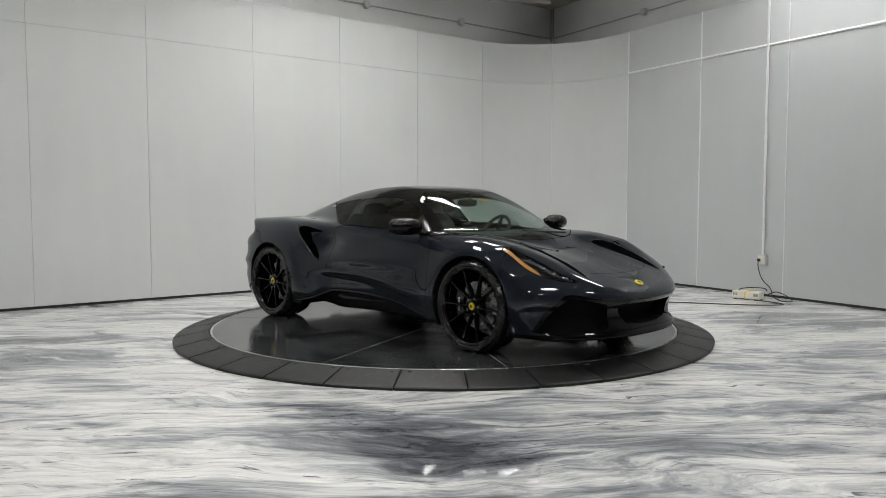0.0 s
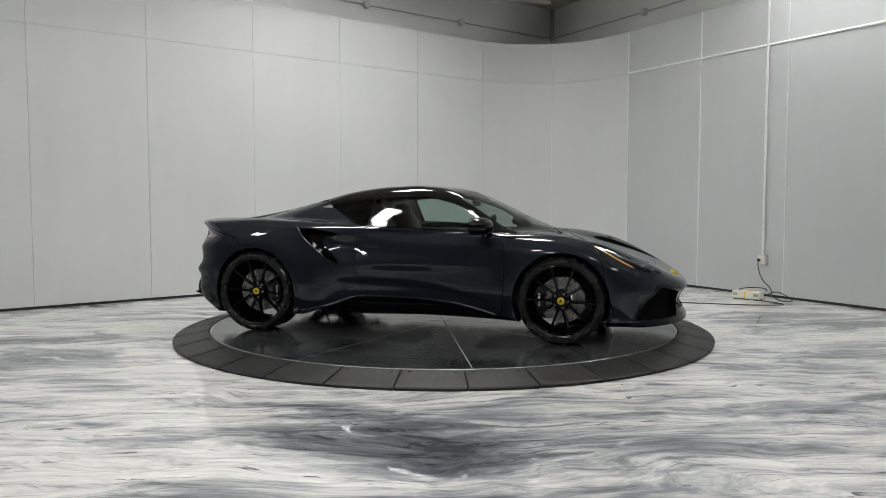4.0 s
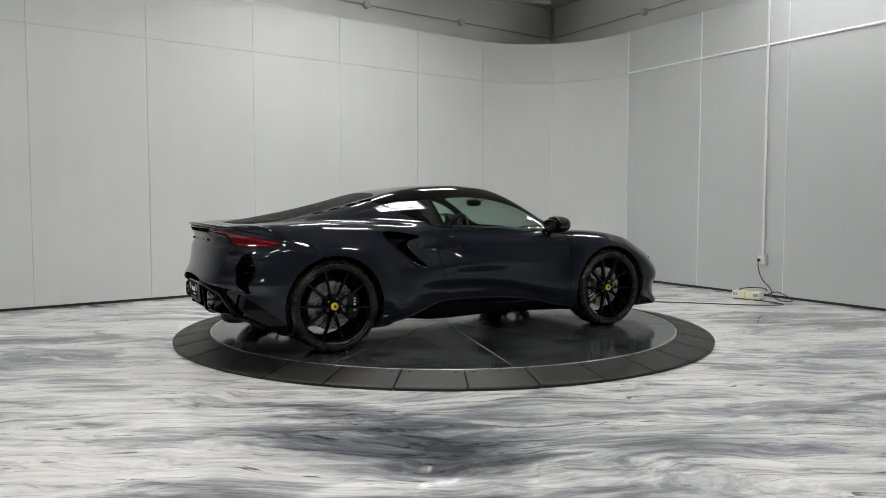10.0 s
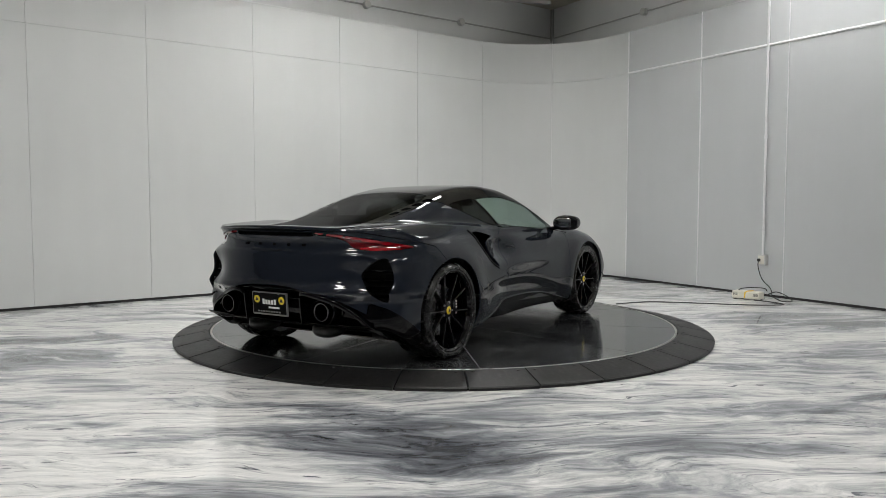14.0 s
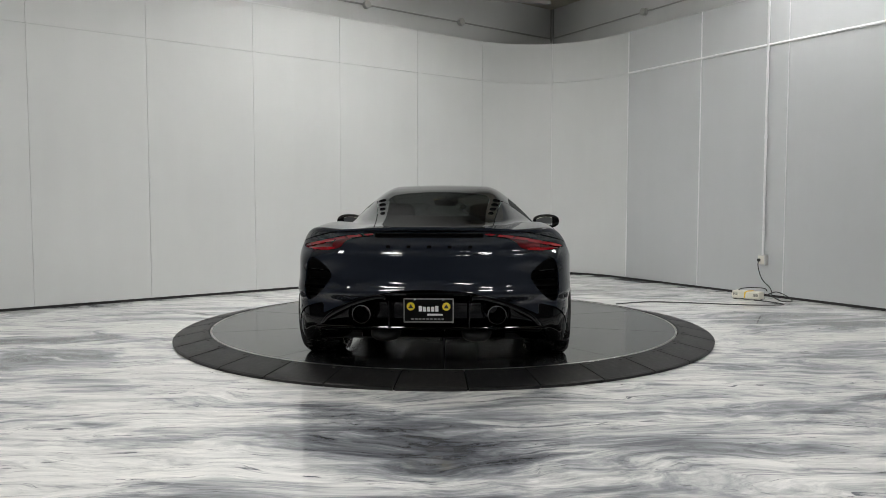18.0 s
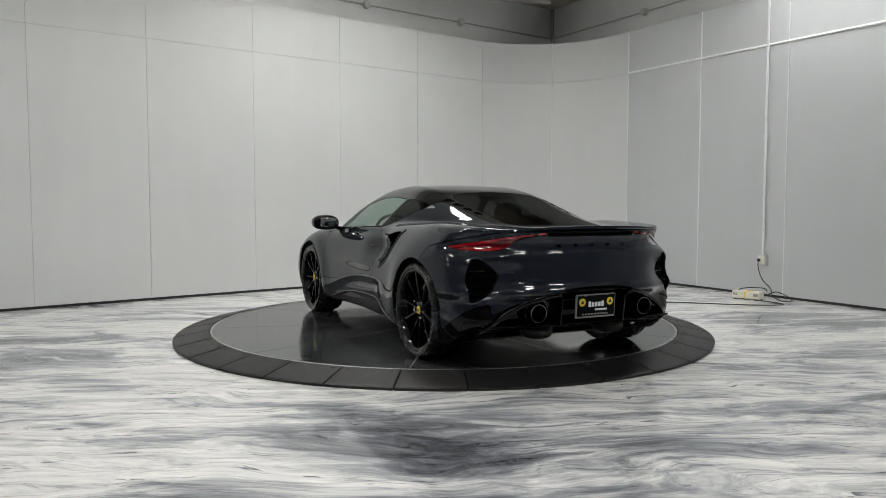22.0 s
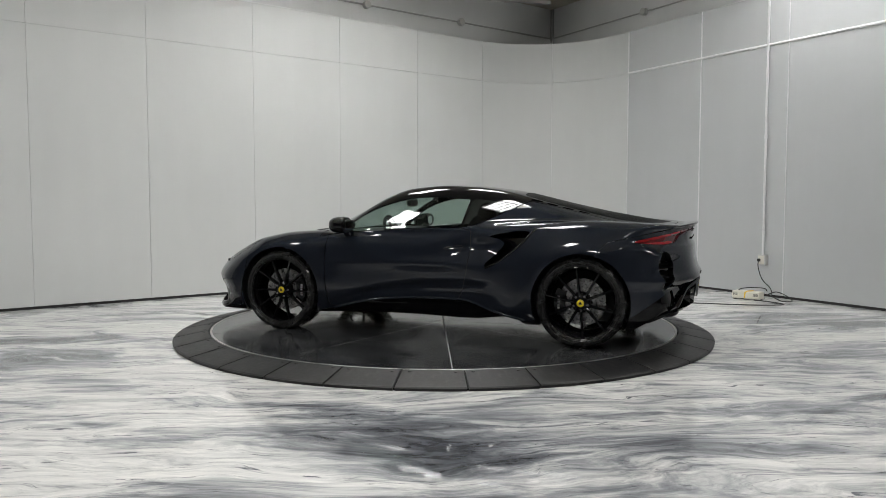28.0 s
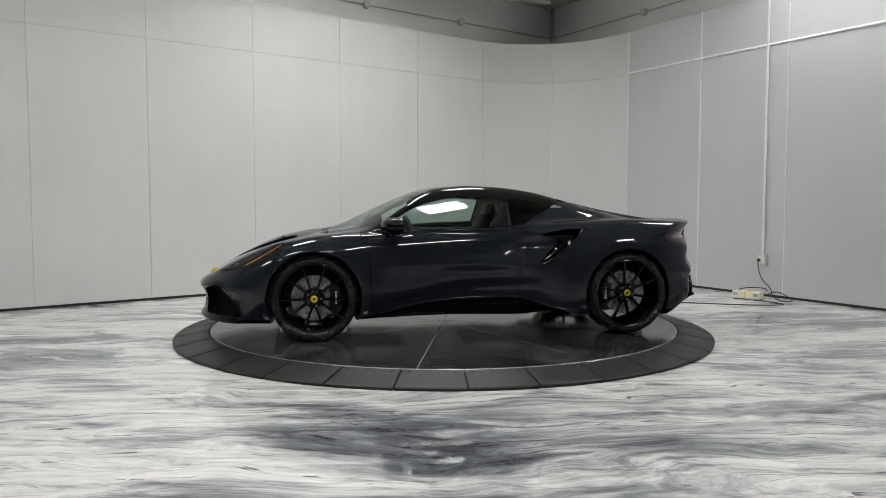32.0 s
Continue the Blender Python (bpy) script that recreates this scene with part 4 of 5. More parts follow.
    piece, skin = panel(skin, bonnet, 0.0015)
    shell("bonnet", piece, PAINT, CAR, both=True)
    under, skin = cut(skin, lambda x, a, z: z - 0.172 - 0.075 / (1 + np.exp((x + 1.68) / 0.02)) - 0.20 * np.clip(-1.80 - x, 0, 1))
    shell("underbody", under, SATIN, CAR, both=True, label="black underbody")
    bumper = lambda x, a, z: 1.66 - x - 0.25 * (z - 0.35)
    piece, skin = panel(skin, bumper)
    shell("front_bumper", piece, PAINT, CAR, both=True)
    rear = lambda x, a, z: np.maximum(x + 1.42 + 0.9 * (z - 0.73), z - 0.80 - 0.22 * np.clip(-1.5 - x, -1, 1))
    piece, skin = panel(skin, rear)
    shell("rear_bumper", piece, PAINT, CAR, both=True)
    piece, skin = panel(skin, lambda x, a, z: 0.4 - x)
    sheets = pieces(piece)
    pair("front_wing", sheets[0], PAINT, CAR)
    for extra in sheets[1:]:
        if len(extra.f) > 12:
            pair("wing_foot", extra, PAINT, CAR)
    shell("rear_quarter", skin, PAINT, CAR, both=True)


car_body()


# ---- wheels ----
def wheel_parts(width):
    """A wheel in its own space: the axle along z, its outer face up."""
    hub = new("wheel")
    r, half = WHEEL_Z + 0.002, width / 2
    rr = 0.284
    bm = bmesh.new()
    lathe(bm, [(rr - 0.018, half - 0.012), (rr - 0.004, half - 0.004), (rr + 0.006, half - 0.004), (rr + 0.012, half + 0.001), (rr + 0.018, half + 0.002), (rr + 0.020, half + 0.0005), (rr + 0.030, half + 0.002), (r - 0.018, half - 0.004), (r - 0.006, half - 0.018), (r, half - 0.040),
               (r, half - 0.075), (r - 0.007, half - 0.077), (r - 0.007, half - 0.085), (r, half - 0.087), (r, -half + 0.087), (r - 0.007, -half + 0.085), (r - 0.007, -half + 0.077), (r, -half + 0.075), (r, -half + 0.04), (r - 0.02, -half + 0.006), (rr + 0.04, -half), (rr, -half + 0.01)], 72)
    smooth(part("tyre", bm, TYRE, hub, "low-profile black tyre"), 25)
    bm = bmesh.new()
    lathe(bm, [(rr - 0.001, half - 0.010), (rr - 0.010, half - 0.006), (rr - 0.016, half - 0.012), (rr - 0.024, half - 0.040), (rr - 0.045, half - 0.10), (rr - 0.05, -half + 0.02), (rr + 0.004, -half + 0.012)], 64)
    smooth(part("rim", bm, GLOSS, hub, "gloss black alloy rim"), 50)
    for k in range(10):
        bm = bmesh.new()
        top = half - 0.016
        rows = []
        side = 1 if k % 2 else -1
        for t, w, z, d in ((0.050, 0.012, top - 0.030, 0.05), (0.09, 0.0095, top - 0.026, 0.045), (0.17, 0.0085, top - 0.016, 0.035), (0.254, 0.0105, top - 0.010, 0.03), (0.278, 0.017, top - 0.010, 0.03)):
            y0 = side * (0.011 + 0.075 * ((t - 0.05) / 0.228) ** 1.0)
            rows.append([bm.verts.new(p) for p in ((t, y0 - w, z - d), (t, y0 - w, z - 0.006), (t, y0 - w * 0.45, z), (t, y0 + w * 0.45, z), (t, y0 + w, z - 0.006), (t, y0 + w, z - d))])
        for p, q in zip(rows, rows[1:]):
            for i in range(6):
                bm.faces.new((p[i], q[i], q[(i + 1) % 6], p[(i + 1) % 6]))
        bmesh.ops.recalc_face_normals(bm, faces=bm.faces)
        ob = part("spoke", bm, GLOSS, hub)
        ob.matrix_basis = Matrix.Rotation((k // 2) * 2 * math.pi / 5, 4, "Z")
    bm = bmesh.new()
    lathe(bm, [(0.0, half - 0.038), (0.030, half - 0.038), (0.052, half - 0.044), (0.072, half - 0.058), (0.075, half - 0.10)], 40)
    smooth(part("hub_plate", bm, GLOSS, hub))
    for k in range(5):
        bm = bmesh.new()
        a = 2 * math.pi * k / 5 + 0.3
        lathe(bm, [(0.0, 0.014), (0.008, 0.014), (0.010, 0.010), (0.010, 0.0)], 6, Matrix.Translation((0.056 * math.cos(a), 0.056 * math.sin(a), half - 0.055)))
        part("wheel_bolt", bm, GREYFR, hub)
    bm = bmesh.new()
    lathe(bm, [(0.0, half - 0.031), (0.024, half - 0.032), (0.028, half - 0.035), (0.0285, half - 0.040)], 32)
    smooth(part("hub_cap", bm, YELLOW, hub, "yellow round hub cap"))
    bm = bmesh.new()
    prism(bm, [(-0.012, 0.009), (-0.008, -0.004), (0.0, -0.015), (0.008, -0.004), (0.012, 0.009)], half - 0.0315, half - 0.0300)
    prism(bm, [(-0.004, -0.003), (0.004, -0.003), (0.0, 0.004)], half - 0.0300, half - 0.0295)
    part("badge", bm, SATIN, hub)
    return hub


def brake(parent_name, sign):
    """A brake disc and its caliper, axle along z, beside the wheel's centre."""
    ob = new(parent_name)
    bm = bmesh.new()
    lathe(bm, [(0.085, 0.0), (0.085, 0.030), (0.100, 0.030), (0.104, 0.014), (0.178, 0.014), (0.180, 0.010), (0.180, -0.012), (0.10, -0.012)], 56)
    smooth(part("disc_rotor", bm, BRAKE, ob, "grey cross-drilled brake rotor"), 30)
    bm = bmesh.new()
    for k in range(60):
        a = 2 * math.pi * k / 60
        rad = 0.120 + 0.018 * (k % 3)
        lathe(bm, [(0.0, 0.0), (0.004, 0.0)], 6, Matrix.Translation((rad * math.cos(a), rad * math.sin(a), 0.0146)))
    tagged(part("drill_hole", bm, DARK, ob), kind="stuff")
    bm = bmesh.new()
    out = []
    for i in range(9):
        a = -0.55 + 1.1 * i / 8
        out.append((0.208 * math.cos(a), 0.208 * math.sin(a)))
    for i in range(9):
        a = 0.55 - 1.1 * i / 8
        out.append((0.128 * math.cos(a), 0.128 * math.sin(a)))
    prism(bm, out, -0.04, 0.044)
    bmesh.ops.bevel(bm, geom=[e for e in bm.edges], offset=0.006, segments=2, affect="EDGES")
    cal = part("caliper", bm, GLOSS, ob, "black brake caliper with white lettering")
    bm = bmesh.new()
    for i in range(5):
        box(bm, 0.163, -0.046 + 0.021 * i, 0.0442, 0.180, -0.033 + 0.021 * i, 0.0452)
    part("caliper_print", bm, WHITE, ob)
    return ob


def wheels():
    for front in (True, False):
        width = 0.255 if front else 0.300
        # outer face of each tyre
        face = 0.915 if front else 0.945
        proto = wheel_parts(width)
        rot = brake("wheel_brake", 1)
        for sgn in (1, -1):
            # local z points outwards; local x stays level
            base = Matrix(((1, 0, 0), (0, 0, 1), (0, -1, 0))).to_4x4() if sgn > 0 else Matrix(((-1, 0, 0), (0, 0, -1), (0, -1, 0))).to_4x4()
            place = Matrix.Translation((WHEEL_X if front else -WHEEL_X, sgn * (face - width / 2), WHEEL_Z)) @ base
            spin = {(True, 1): 0.31, (True, -1): 0.27, (False, 1): 0.1, (False, -1): 0.25}[(front, sgn)]
            w = copy_thing(proto, place @ Matrix.Rotation(spin, 4, "Z"))
            w.parent = CAR
            # calipers: behind the front axle, ahead of the rear one
            lean = (math.pi if front else 0.0) if sgn > 0 else (0.0 if front else math.pi)
            b = copy_thing(rot, place @ Matrix.Translation((0, 0, width / 2 - 0.125)) @ Matrix.Rotation(lean, 4, "Z"))
            b.parent = CAR
            bm = bmesh.new()
            lathe(bm, [(ARCH_R + 0.006, 0.0), (ARCH_R + 0.006, -0.40), (0.05, -0.40)], 40, start=math.radians(-28), sweep=math.radians(236))
            m = Matrix.Translation((WHEEL_X if front else -WHEEL_X, sgn * 0.895, WHEEL_Z)) @ Matrix(((1, 0, 0, 0), (0, 0, sgn, 0), (0, 1, 0, 0), (0, 0, 0, 1)))
            bmesh.ops.transform(bm, matrix=m, verts=bm.verts)
            smooth(part("arch_liner", bm, SATIN, CAR, "black wheel arch liner"), 40)
        for ob in (proto, rot):
            for o in (*ob.children_recursive, ob):
                bpy.data.objects.remove(o)


wheels()


# ---- mirrors, spoiler, exhausts, plate, inside ----
def car_details():
    for s in (1, -1):
        bm = bmesh.new()
        vs = blob(bm, (0, 0, 0), (0.112, 0.128, 0.068), power=2.5)
        for v in vs:
            if v.co.x < -0.035:
                v.co.x = -0.035 + (v.co.x + 0.035) * 0.12
            v.co.z -= 0.10 * max(0, -v.co.y * s) * 0.35
            v.co.x -= 0.25 * v.co.y * s * 0.5
        bmesh.ops.transform(bm, matrix=Matrix.Translation((0.655, s * 0.960, 0.905)), verts=bm.verts)
        mir = smooth(part("door_mirror", bm, GLOSS, CAR, "gloss black door mirror"), 60)
        bm = bmesh.new()
        vs = blob(bm, (0.600, s * 0.955, 0.905), (0.004, 0.098, 0.043), Matrix.Rotation(-s * 0.12, 4, "Z"))
        part("mirror_glass", bm, MIRROR, mir)
        bm = bmesh.new()
        tube(bm, bend([(0.72, s * 0.775, 0.845), (0.70, s * 0.82, 0.852), (0.675, s * 0.88, 0.872)], 5), 0.020, 10)
        tube(bm, bend([(0.66, s * 0.775, 0.850), (0.655, s * 0.82, 0.856), (0.655, s * 0.88, 0.875)], 5), 0.013, 10)
        smooth(part("mirror_stalk", bm, GLOSS, mir), 60)

    # turned-out lip over each sill
    reach = np.linspace(0.6, 1.05, 500)
    for s in (1, -1):
        line = []
        for q in bend([(0.78, 0.208, 0), (0.45, 0.284, 0), (0.10, 0.318, 0), (-0.32, 0.322, 0), (-0.46, 0.295, 0), (-0.60, 0.246, 0), (-0.74, 0.212, 0), (-0.87, 0.186, 0)], 5):
            f = body_field(np.full(500, q.x), reach, np.full(500, q.y))
            line.append((q.x, s * (float(reach[f < 0].max()) - 0.002), q.y))
        bm = bmesh.new()
        tube(bm, line, 0.011, 8)
        smooth(part("sill_lip", bm, PAINT, CAR), 60)

    # gloss black lip along the rear edge of each side intake
    for s in (1, -1):
        line = []
        for q in bend([(-0.935, 0.884, 0), (-0.885, 0.835, 0), (-0.845, 0.786, 0), (-0.71, 0.674, 0), (-0.63, 0.618, 0), (-0.545, 0.580, 0)], 5):
            f = body_field(np.full(500, q.x), reach, np.full(500, q.y))
            line.append((q.x, s * (float(reach[f < 0].max()) - 0.002), q.y))
        bm = bmesh.new()
        tube(bm, line, 0.009, 8)
        smooth(part("intake_lip", bm, GLOSS, CAR, "gloss black intake lip"), 60)

    # ducktail spoiler
    bm = bmesh.new()
    rows = []
    for i in range(41):
        y = -0.66 + 1.32 * i / 40
        a = abs(y)
        tip = -(2.092 - 0.43 * (a / 0.9) ** 3.2)
        fade = max(0.0, 1 - (a / 0.66) ** 6)
        z = 0.927 - 0.05 * a * a
        rows.append([bm.verts.new(p) for p in ((tip + 0.20, y, z - 0.022), (tip + 0.10, y, z - 0.004), (tip + 0.02, y, z + 0.010 * fade), (tip, y, z + 0.010 * fade), (tip - 0.003, y, z - 0.003), (tip + 0.004, y, z - 0.010), (tip + 0.10, y, z - 0.030), (tip + 0.20, y, z - 0.04))])
    for p, q in zip(rows, rows[1:]):
        for k in range(8):
            bm.faces.new((p[k], p[(k + 1) % 8], q[(k + 1) % 8], q[k]))
    bm.faces.new(rows[0])
    bm.faces.new(rows[-1][::-1])
    bmesh.ops.recalc_face_normals(bm, faces=bm.faces)
    smooth(part("spoiler", bm, PAINT, CAR, "slim ducktail spoiler"), 30)

    # exhausts and diffuser blades
    for s in (1, -1):
        bm = bmesh.new()
        m = Matrix.Translation((-2.078, s * 0.430, 0.383)) @ Matrix.Rotation(-math.pi / 2, 4, "Y")
        lathe(bm, [(0.052, -0.16), (0.052, 0.0), (0.054, 0.004), (0.060, 0.005), (0.062, 0.0), (0.063, -0.02), (0.063, -0.16)], 36, m)
        smooth(part("exhaust_tip", bm, EXHAUST, CAR, "dark round exhaust tip"), 50)
        bm = bmesh.new()
        lathe(bm, [(0.0, -0.10), (0.052, -0.10)], 24, m)
        part("exhaust_pipe", bm, DARK, CAR)
        # side walls and rims of the diffuser's bays
        for y1, prof in ((0.255, [(-1.96, 0.27), (-1.98, 0.46), (-2.075, 0.495), (-2.098, 0.47), (-2.075, 0.29)]),):
            bm = bmesh.new()
            prism(bm, prof, -0.005, 0.005, Matrix.Translation((0, s * y1, 0)) @ Matrix.Rotation(math.pi / 2, 4, "X"))
            bmesh.ops.bevel(bm, geom=bm.edges[:], offset=0.002, segments=1, affect="EDGES")
            part("diffuser_blade", bm, GLOSS, CAR, "gloss black diffuser blade")
        bm = bmesh.new()
        line = bend([(0.26, 0.30, 0), (0.262, 0.46, 0), (0.30, 0.505, 0), (0.42, 0.482, 0), (0.54, 0.435, 0), (0.66, 0.366, 0), (0.74, 0.268, 0), (0.762, 0.215, 0)], 5)
        pts = [Vector((-(2.122 - float(square(q.x)) - float(TAIL(q.y))) + 0.13 * min(1.0, max(0.0, (0.30 - q.y) / 0.085)), s * q.x, q.y)) for q in line]
        rows = []
        for k, p in enumerate(pts):
            d = 0.012 + 0.012 * min(1, k / 18)
            inn = Vector((0.03, -s * 0.012, 0))
            rows.append([bm.verts.new(q) for q in (p + Vector((0, 0, 0.008)), p + Vector((-0.005, 0, 0)), p + Vector((0, 0, -d)), p + inn + Vector((0, 0, -d)), p + inn + Vector((0, 0, 0.008)))])
        for p, q in zip(rows, rows[1:]):
            for k in range(5):
                bm.faces.new((p[k], p[(k + 1) % 5], q[(k + 1) % 5], q[k]))
        bm.faces.new(rows[0])
        bm.faces.new(rows[-1][::-1])
        bmesh.ops.recalc_face_normals(bm, faces=bm.faces)
        smooth(part("diffuser_trim", bm, GLOSS, CAR), 60)
        bm = bmesh.new()
        lathe(bm, [(0.078, -0.10), (0.082, -0.02), (0.088, -0.03), (0.088, -0.10)], 36, m)
        smooth(part("exhaust_surround", bm, GLOSS, CAR), 50)
    bm = bmesh.new()
    rows = []
    for i in range(25):
        y = -0.74 + 1.48 * i / 24
        x = -(2.070 - float(square(abs(y))))
        rows.append([bm.verts.new((x + dx, y, z)) for dx, z in ((0.0, 0.302), (-0.004, 0.296), (0.004, 0.286), (0.10, 0.262), (0.10, 0.275))])
    for p, q in zip(rows, rows[1:]):
        for k in range(5):
            bm.faces.new((p[k], p[(k + 1) % 5], q[(k + 1) % 5], q[k]))
    bmesh.ops.recalc_face_normals(bm, faces=bm.faces)
    smooth(part("diffuser_edge", bm, GLOSS, CAR), 40)
    for s in (1, -1):
        bm = bmesh.new()
        blob(bm, (-1.85, s * 0.30, 0.235), (0.12, 0.10, 0.06))
        smooth(part("silencer", bm, SATIN, CAR, "black exhaust silencer"), 60)

    # plate
    bm = bmesh.new()
    box(bm, -0.158, -0.010, -0.078, 0.158, 0.006, 0.078, bevel=0.004)
    m = Matrix.Translation((-2.098, 0.0, 0.412)) @ Matrix.Rotation(-math.pi / 2, 4, "Z") @ Matrix.Rotation(radians(4), 4, "X")
    bmesh.ops.transform(bm, matrix=m, verts=bm.verts)
    pl = part("rear_plate", bm, GREYFR, CAR, "dark dealer plate in a grey frame")

    def on_plate(name, mat, boxes):
        b2 = bmesh.new()
        for u0, w0, u1, w1, lift in boxes:
            box(b2, u0, -0.010 - lift, w0, u1, -0.0095, w1)
        bmesh.ops.transform(b2, matrix=m, verts=b2.verts)
        part(name, b2, mat, pl)

    on_plate("plate_face", DARK, [(-0.151, -0.066, 0.151, 0.072, 0.001)])
    on_plate("print_bar", WHITE, [(-0.062 + 0.026 * k, -0.004, -0.042 + 0.026 * k, 0.026 + (0.006 if k in (0, 4) else 0), 0.002) for k in range(5)])
    on_plate("print_bar", WHITE, [(-0.008 + 0.0125 * k, -0.030, 0.002 + 0.0125 * k, -0.018, 0.002) for k in range(8)])
    on_plate("print_bar", GREYFR, [(-0.11 + 0.024 * k, -0.058, -0.094 + 0.024 * k, -0.048, 0.0015) for k in range(9)])
    for u in (-0.112, 0.112):
        b2 = bmesh.new()
        lathe(b2, [(0.0, 0.0), (0.026, 0.0), (0.026, -0.002)], 28, m @ Matrix.Translation((u, -0.0125, 0.028)) @ Matrix.Rotation(math.pi / 2, 4, "X"))
        part("plate_roundel", b2, YELLOW, pl)
        b2 = bmesh.new()
        prism(b2, [(-0.016, -0.010), (0.016, -0.010), (0.0, 0.016)], 0, 0.001, m @ Matrix.Translation((u, -0.0127, 0.027)) @ Matrix.Rotation(math.pi / 2, 4, "X"))
        part("roundel_mark", b2, SATIN, pl)
        b2 = bmesh.new()
        lathe(b2, [(0.0, 0.002), (0.005, 0.002), (0.006, 0.0)], 12, m @ Matrix.Translation((u * 0.8, -0.0105, 0.0715)) @ Matrix.Rotation(math.pi / 2, 4, "X"))
        part("plate_screw", b2, CHROME, pl)
    # lettering on the tail as plain marks
    for k in range(5):
        bm = bmesh.new()
        y = 0.26 - 0.13 * k
        x = -(2.118 - float(TAIL(0.812)))
        box(bm, x - 0.002, y - 0.012, 0.803, x + 0.02, y + 0.012, 0.819)
        part("tail_mark", bm, GLOSS, CAR)
    # badge on the nose
    bm = bmesh.new()
    lathe(bm, [(0.0, 0.004), (0.030, 0.004), (0.034, 0.0), (0.034, -0.012)], 32)
    n = Vector((0.42, 0, 0.9)).normalized()
    m = Matrix.Translation((2.135, 0, 0.511)) @ n.to_track_quat("Z", "Y").to_matrix().to_4x4()
    bmesh.ops.transform(bm, matrix=m, verts=bm.verts)
    bd = smooth(part("nose_badge", bm, YELLOW, CAR, "round yellow nose badge"))
    bm = bmesh.new()
    prism(bm, [(-0.018, 0.014), (-0.012, -0.006), (0.0, -0.022), (0.012, -0.006), (0.018, 0.014)], 0.0042, 0.0050, m)
    part("badge_mark", bm, SATIN, bd)


car_details()


def car_inside():
    # tub closes the view below the windows
    bm = bmesh.new()
    box(bm, -0.62, -0.72, 0.30, 1.05, 0.72, 0.34)
    box(bm, -0.66, -0.66, 0.34, -0.60, 0.66, 0.98)
    part("tub", bm, DASH, CAR, "black cabin floor and bulkhead")
    bm = bmesh.new()
    pts = []
    for i in range(17):
        y = -0.70 + 1.40 * i / 16
        pts.append([bm.verts.new((x - 0.25 * y * y, y, z)) for x, z in ((1.16, 0.74), (1.10, 0.825), (0.85, 0.850), (0.66, 0.835), (0.58, 0.77), (0.62, 0.60), (0.95, 0.55))])
    for p, q in zip(pts, pts[1:]):
        for k in range(6):
            bm.faces.new((p[k], q[k], q[k + 1], p[k + 1]))
    bmesh.ops.recalc_face_normals(bm, faces=bm.faces)
    smooth(part("dashboard", bm, DASH, CAR, "matte black dashboard"), 50)
    for s in (1, -1):
        bm = bmesh.new()
        blob(bm, (0.02, s * 0.36, 0.44), (0.27, 0.24, 0.10))
        seat = smooth(part("seat", bm, SEAT, CAR, "dark leather bucket seat"), 60)
        bm = bmesh.new()
        blob(bm, (-0.30, s * 0.36, 0.70), (0.10, 0.24, 0.30), Matrix.Rotation(-0.32, 4, "Y"), power=3)
        smooth(part("backrest", bm, SEAT, seat), 60)
        bm = bmesh.new()
        blob(bm, (-0.40, s * 0.36, 0.995), (0.06, 0.13, 0.085), Matrix.Rotation(-0.25, 4, "Y"), power=3)
        smooth(part("headrest", bm, SEAT, seat), 60)
        bm = bmesh.new()
        box(bm, -0.55, s * 0.70 - 0.03, 0.36, 0.85, s * 0.70 + 0.03, 0.835, bevel=0.02)
        part("door_card", bm, DASH, CAR, "black inner door trim")
    # steering wheel
    bm = bmesh.new()
    lathe(bm, [(0.178 + 0.015 * math.cos(a), 0.015 * math.sin(a)) for a in (2 * math.pi * k / 10 for k in range(10))], 40, closed=True)
    for a in (0, math.pi, -math.pi / 2):
        box(bm, 0.0, -0.016, -0.012, 0.175, 0.016, 0.008, Matrix.Rotation(a, 4, "Z"))
    blob(bm, (0, 0, 0), (0.06, 0.05, 0.03))
    m = Matrix.Translation((0.44, 0.36, 0.80)) @ Matrix.Rotation(-math.pi / 2 + 0.40, 4, "Y") @ Matrix.Rotation(math.pi / 2, 4, "Z")
    bmesh.ops.transform(bm, matrix=m, verts=bm.verts)
    smooth(part("steering_wheel", bm, DASH, CAR, "black steering wheel"), 50)
    bm = bmesh.new()
    blob(bm, (0.42, 0, 1.085), (0.022, 0.12, 0.034), power=3)
    tube(bm, [(0.44, 0, 1.10), (0.47, 0, 1.145)], 0.010, 8)
    smooth(part("rear_view_mirror", bm, DASH, CAR, "black interior mirror"), 50)
    bm = bmesh.new()
    box(bm, -0.022, -0.052, -0.001, 0.022, 0.052, 0.001)
    bmesh.ops.transform(bm, matrix=Matrix.Translation((0.545, 0.075, 1.112)) @ Matrix.Rotation(0.41, 4, "Y"), verts=bm.verts)
    part("windscreen_sticker", bm, TAPE, CAR, "yellow sticker behind the windscreen")
    for s in (1, -1):
        bm = bmesh.new()
        tube(bm, bend([(1.20, s * 0.28 + 0.1, 0.835), (1.16, s * 0.1, 0.850), (1.13, -s * 0.05 - 0.05, 0.864)], 6), 0.007, 6)
        part("wiper", bm, SATIN, CAR, "black windscreen wiper")


car_inside()


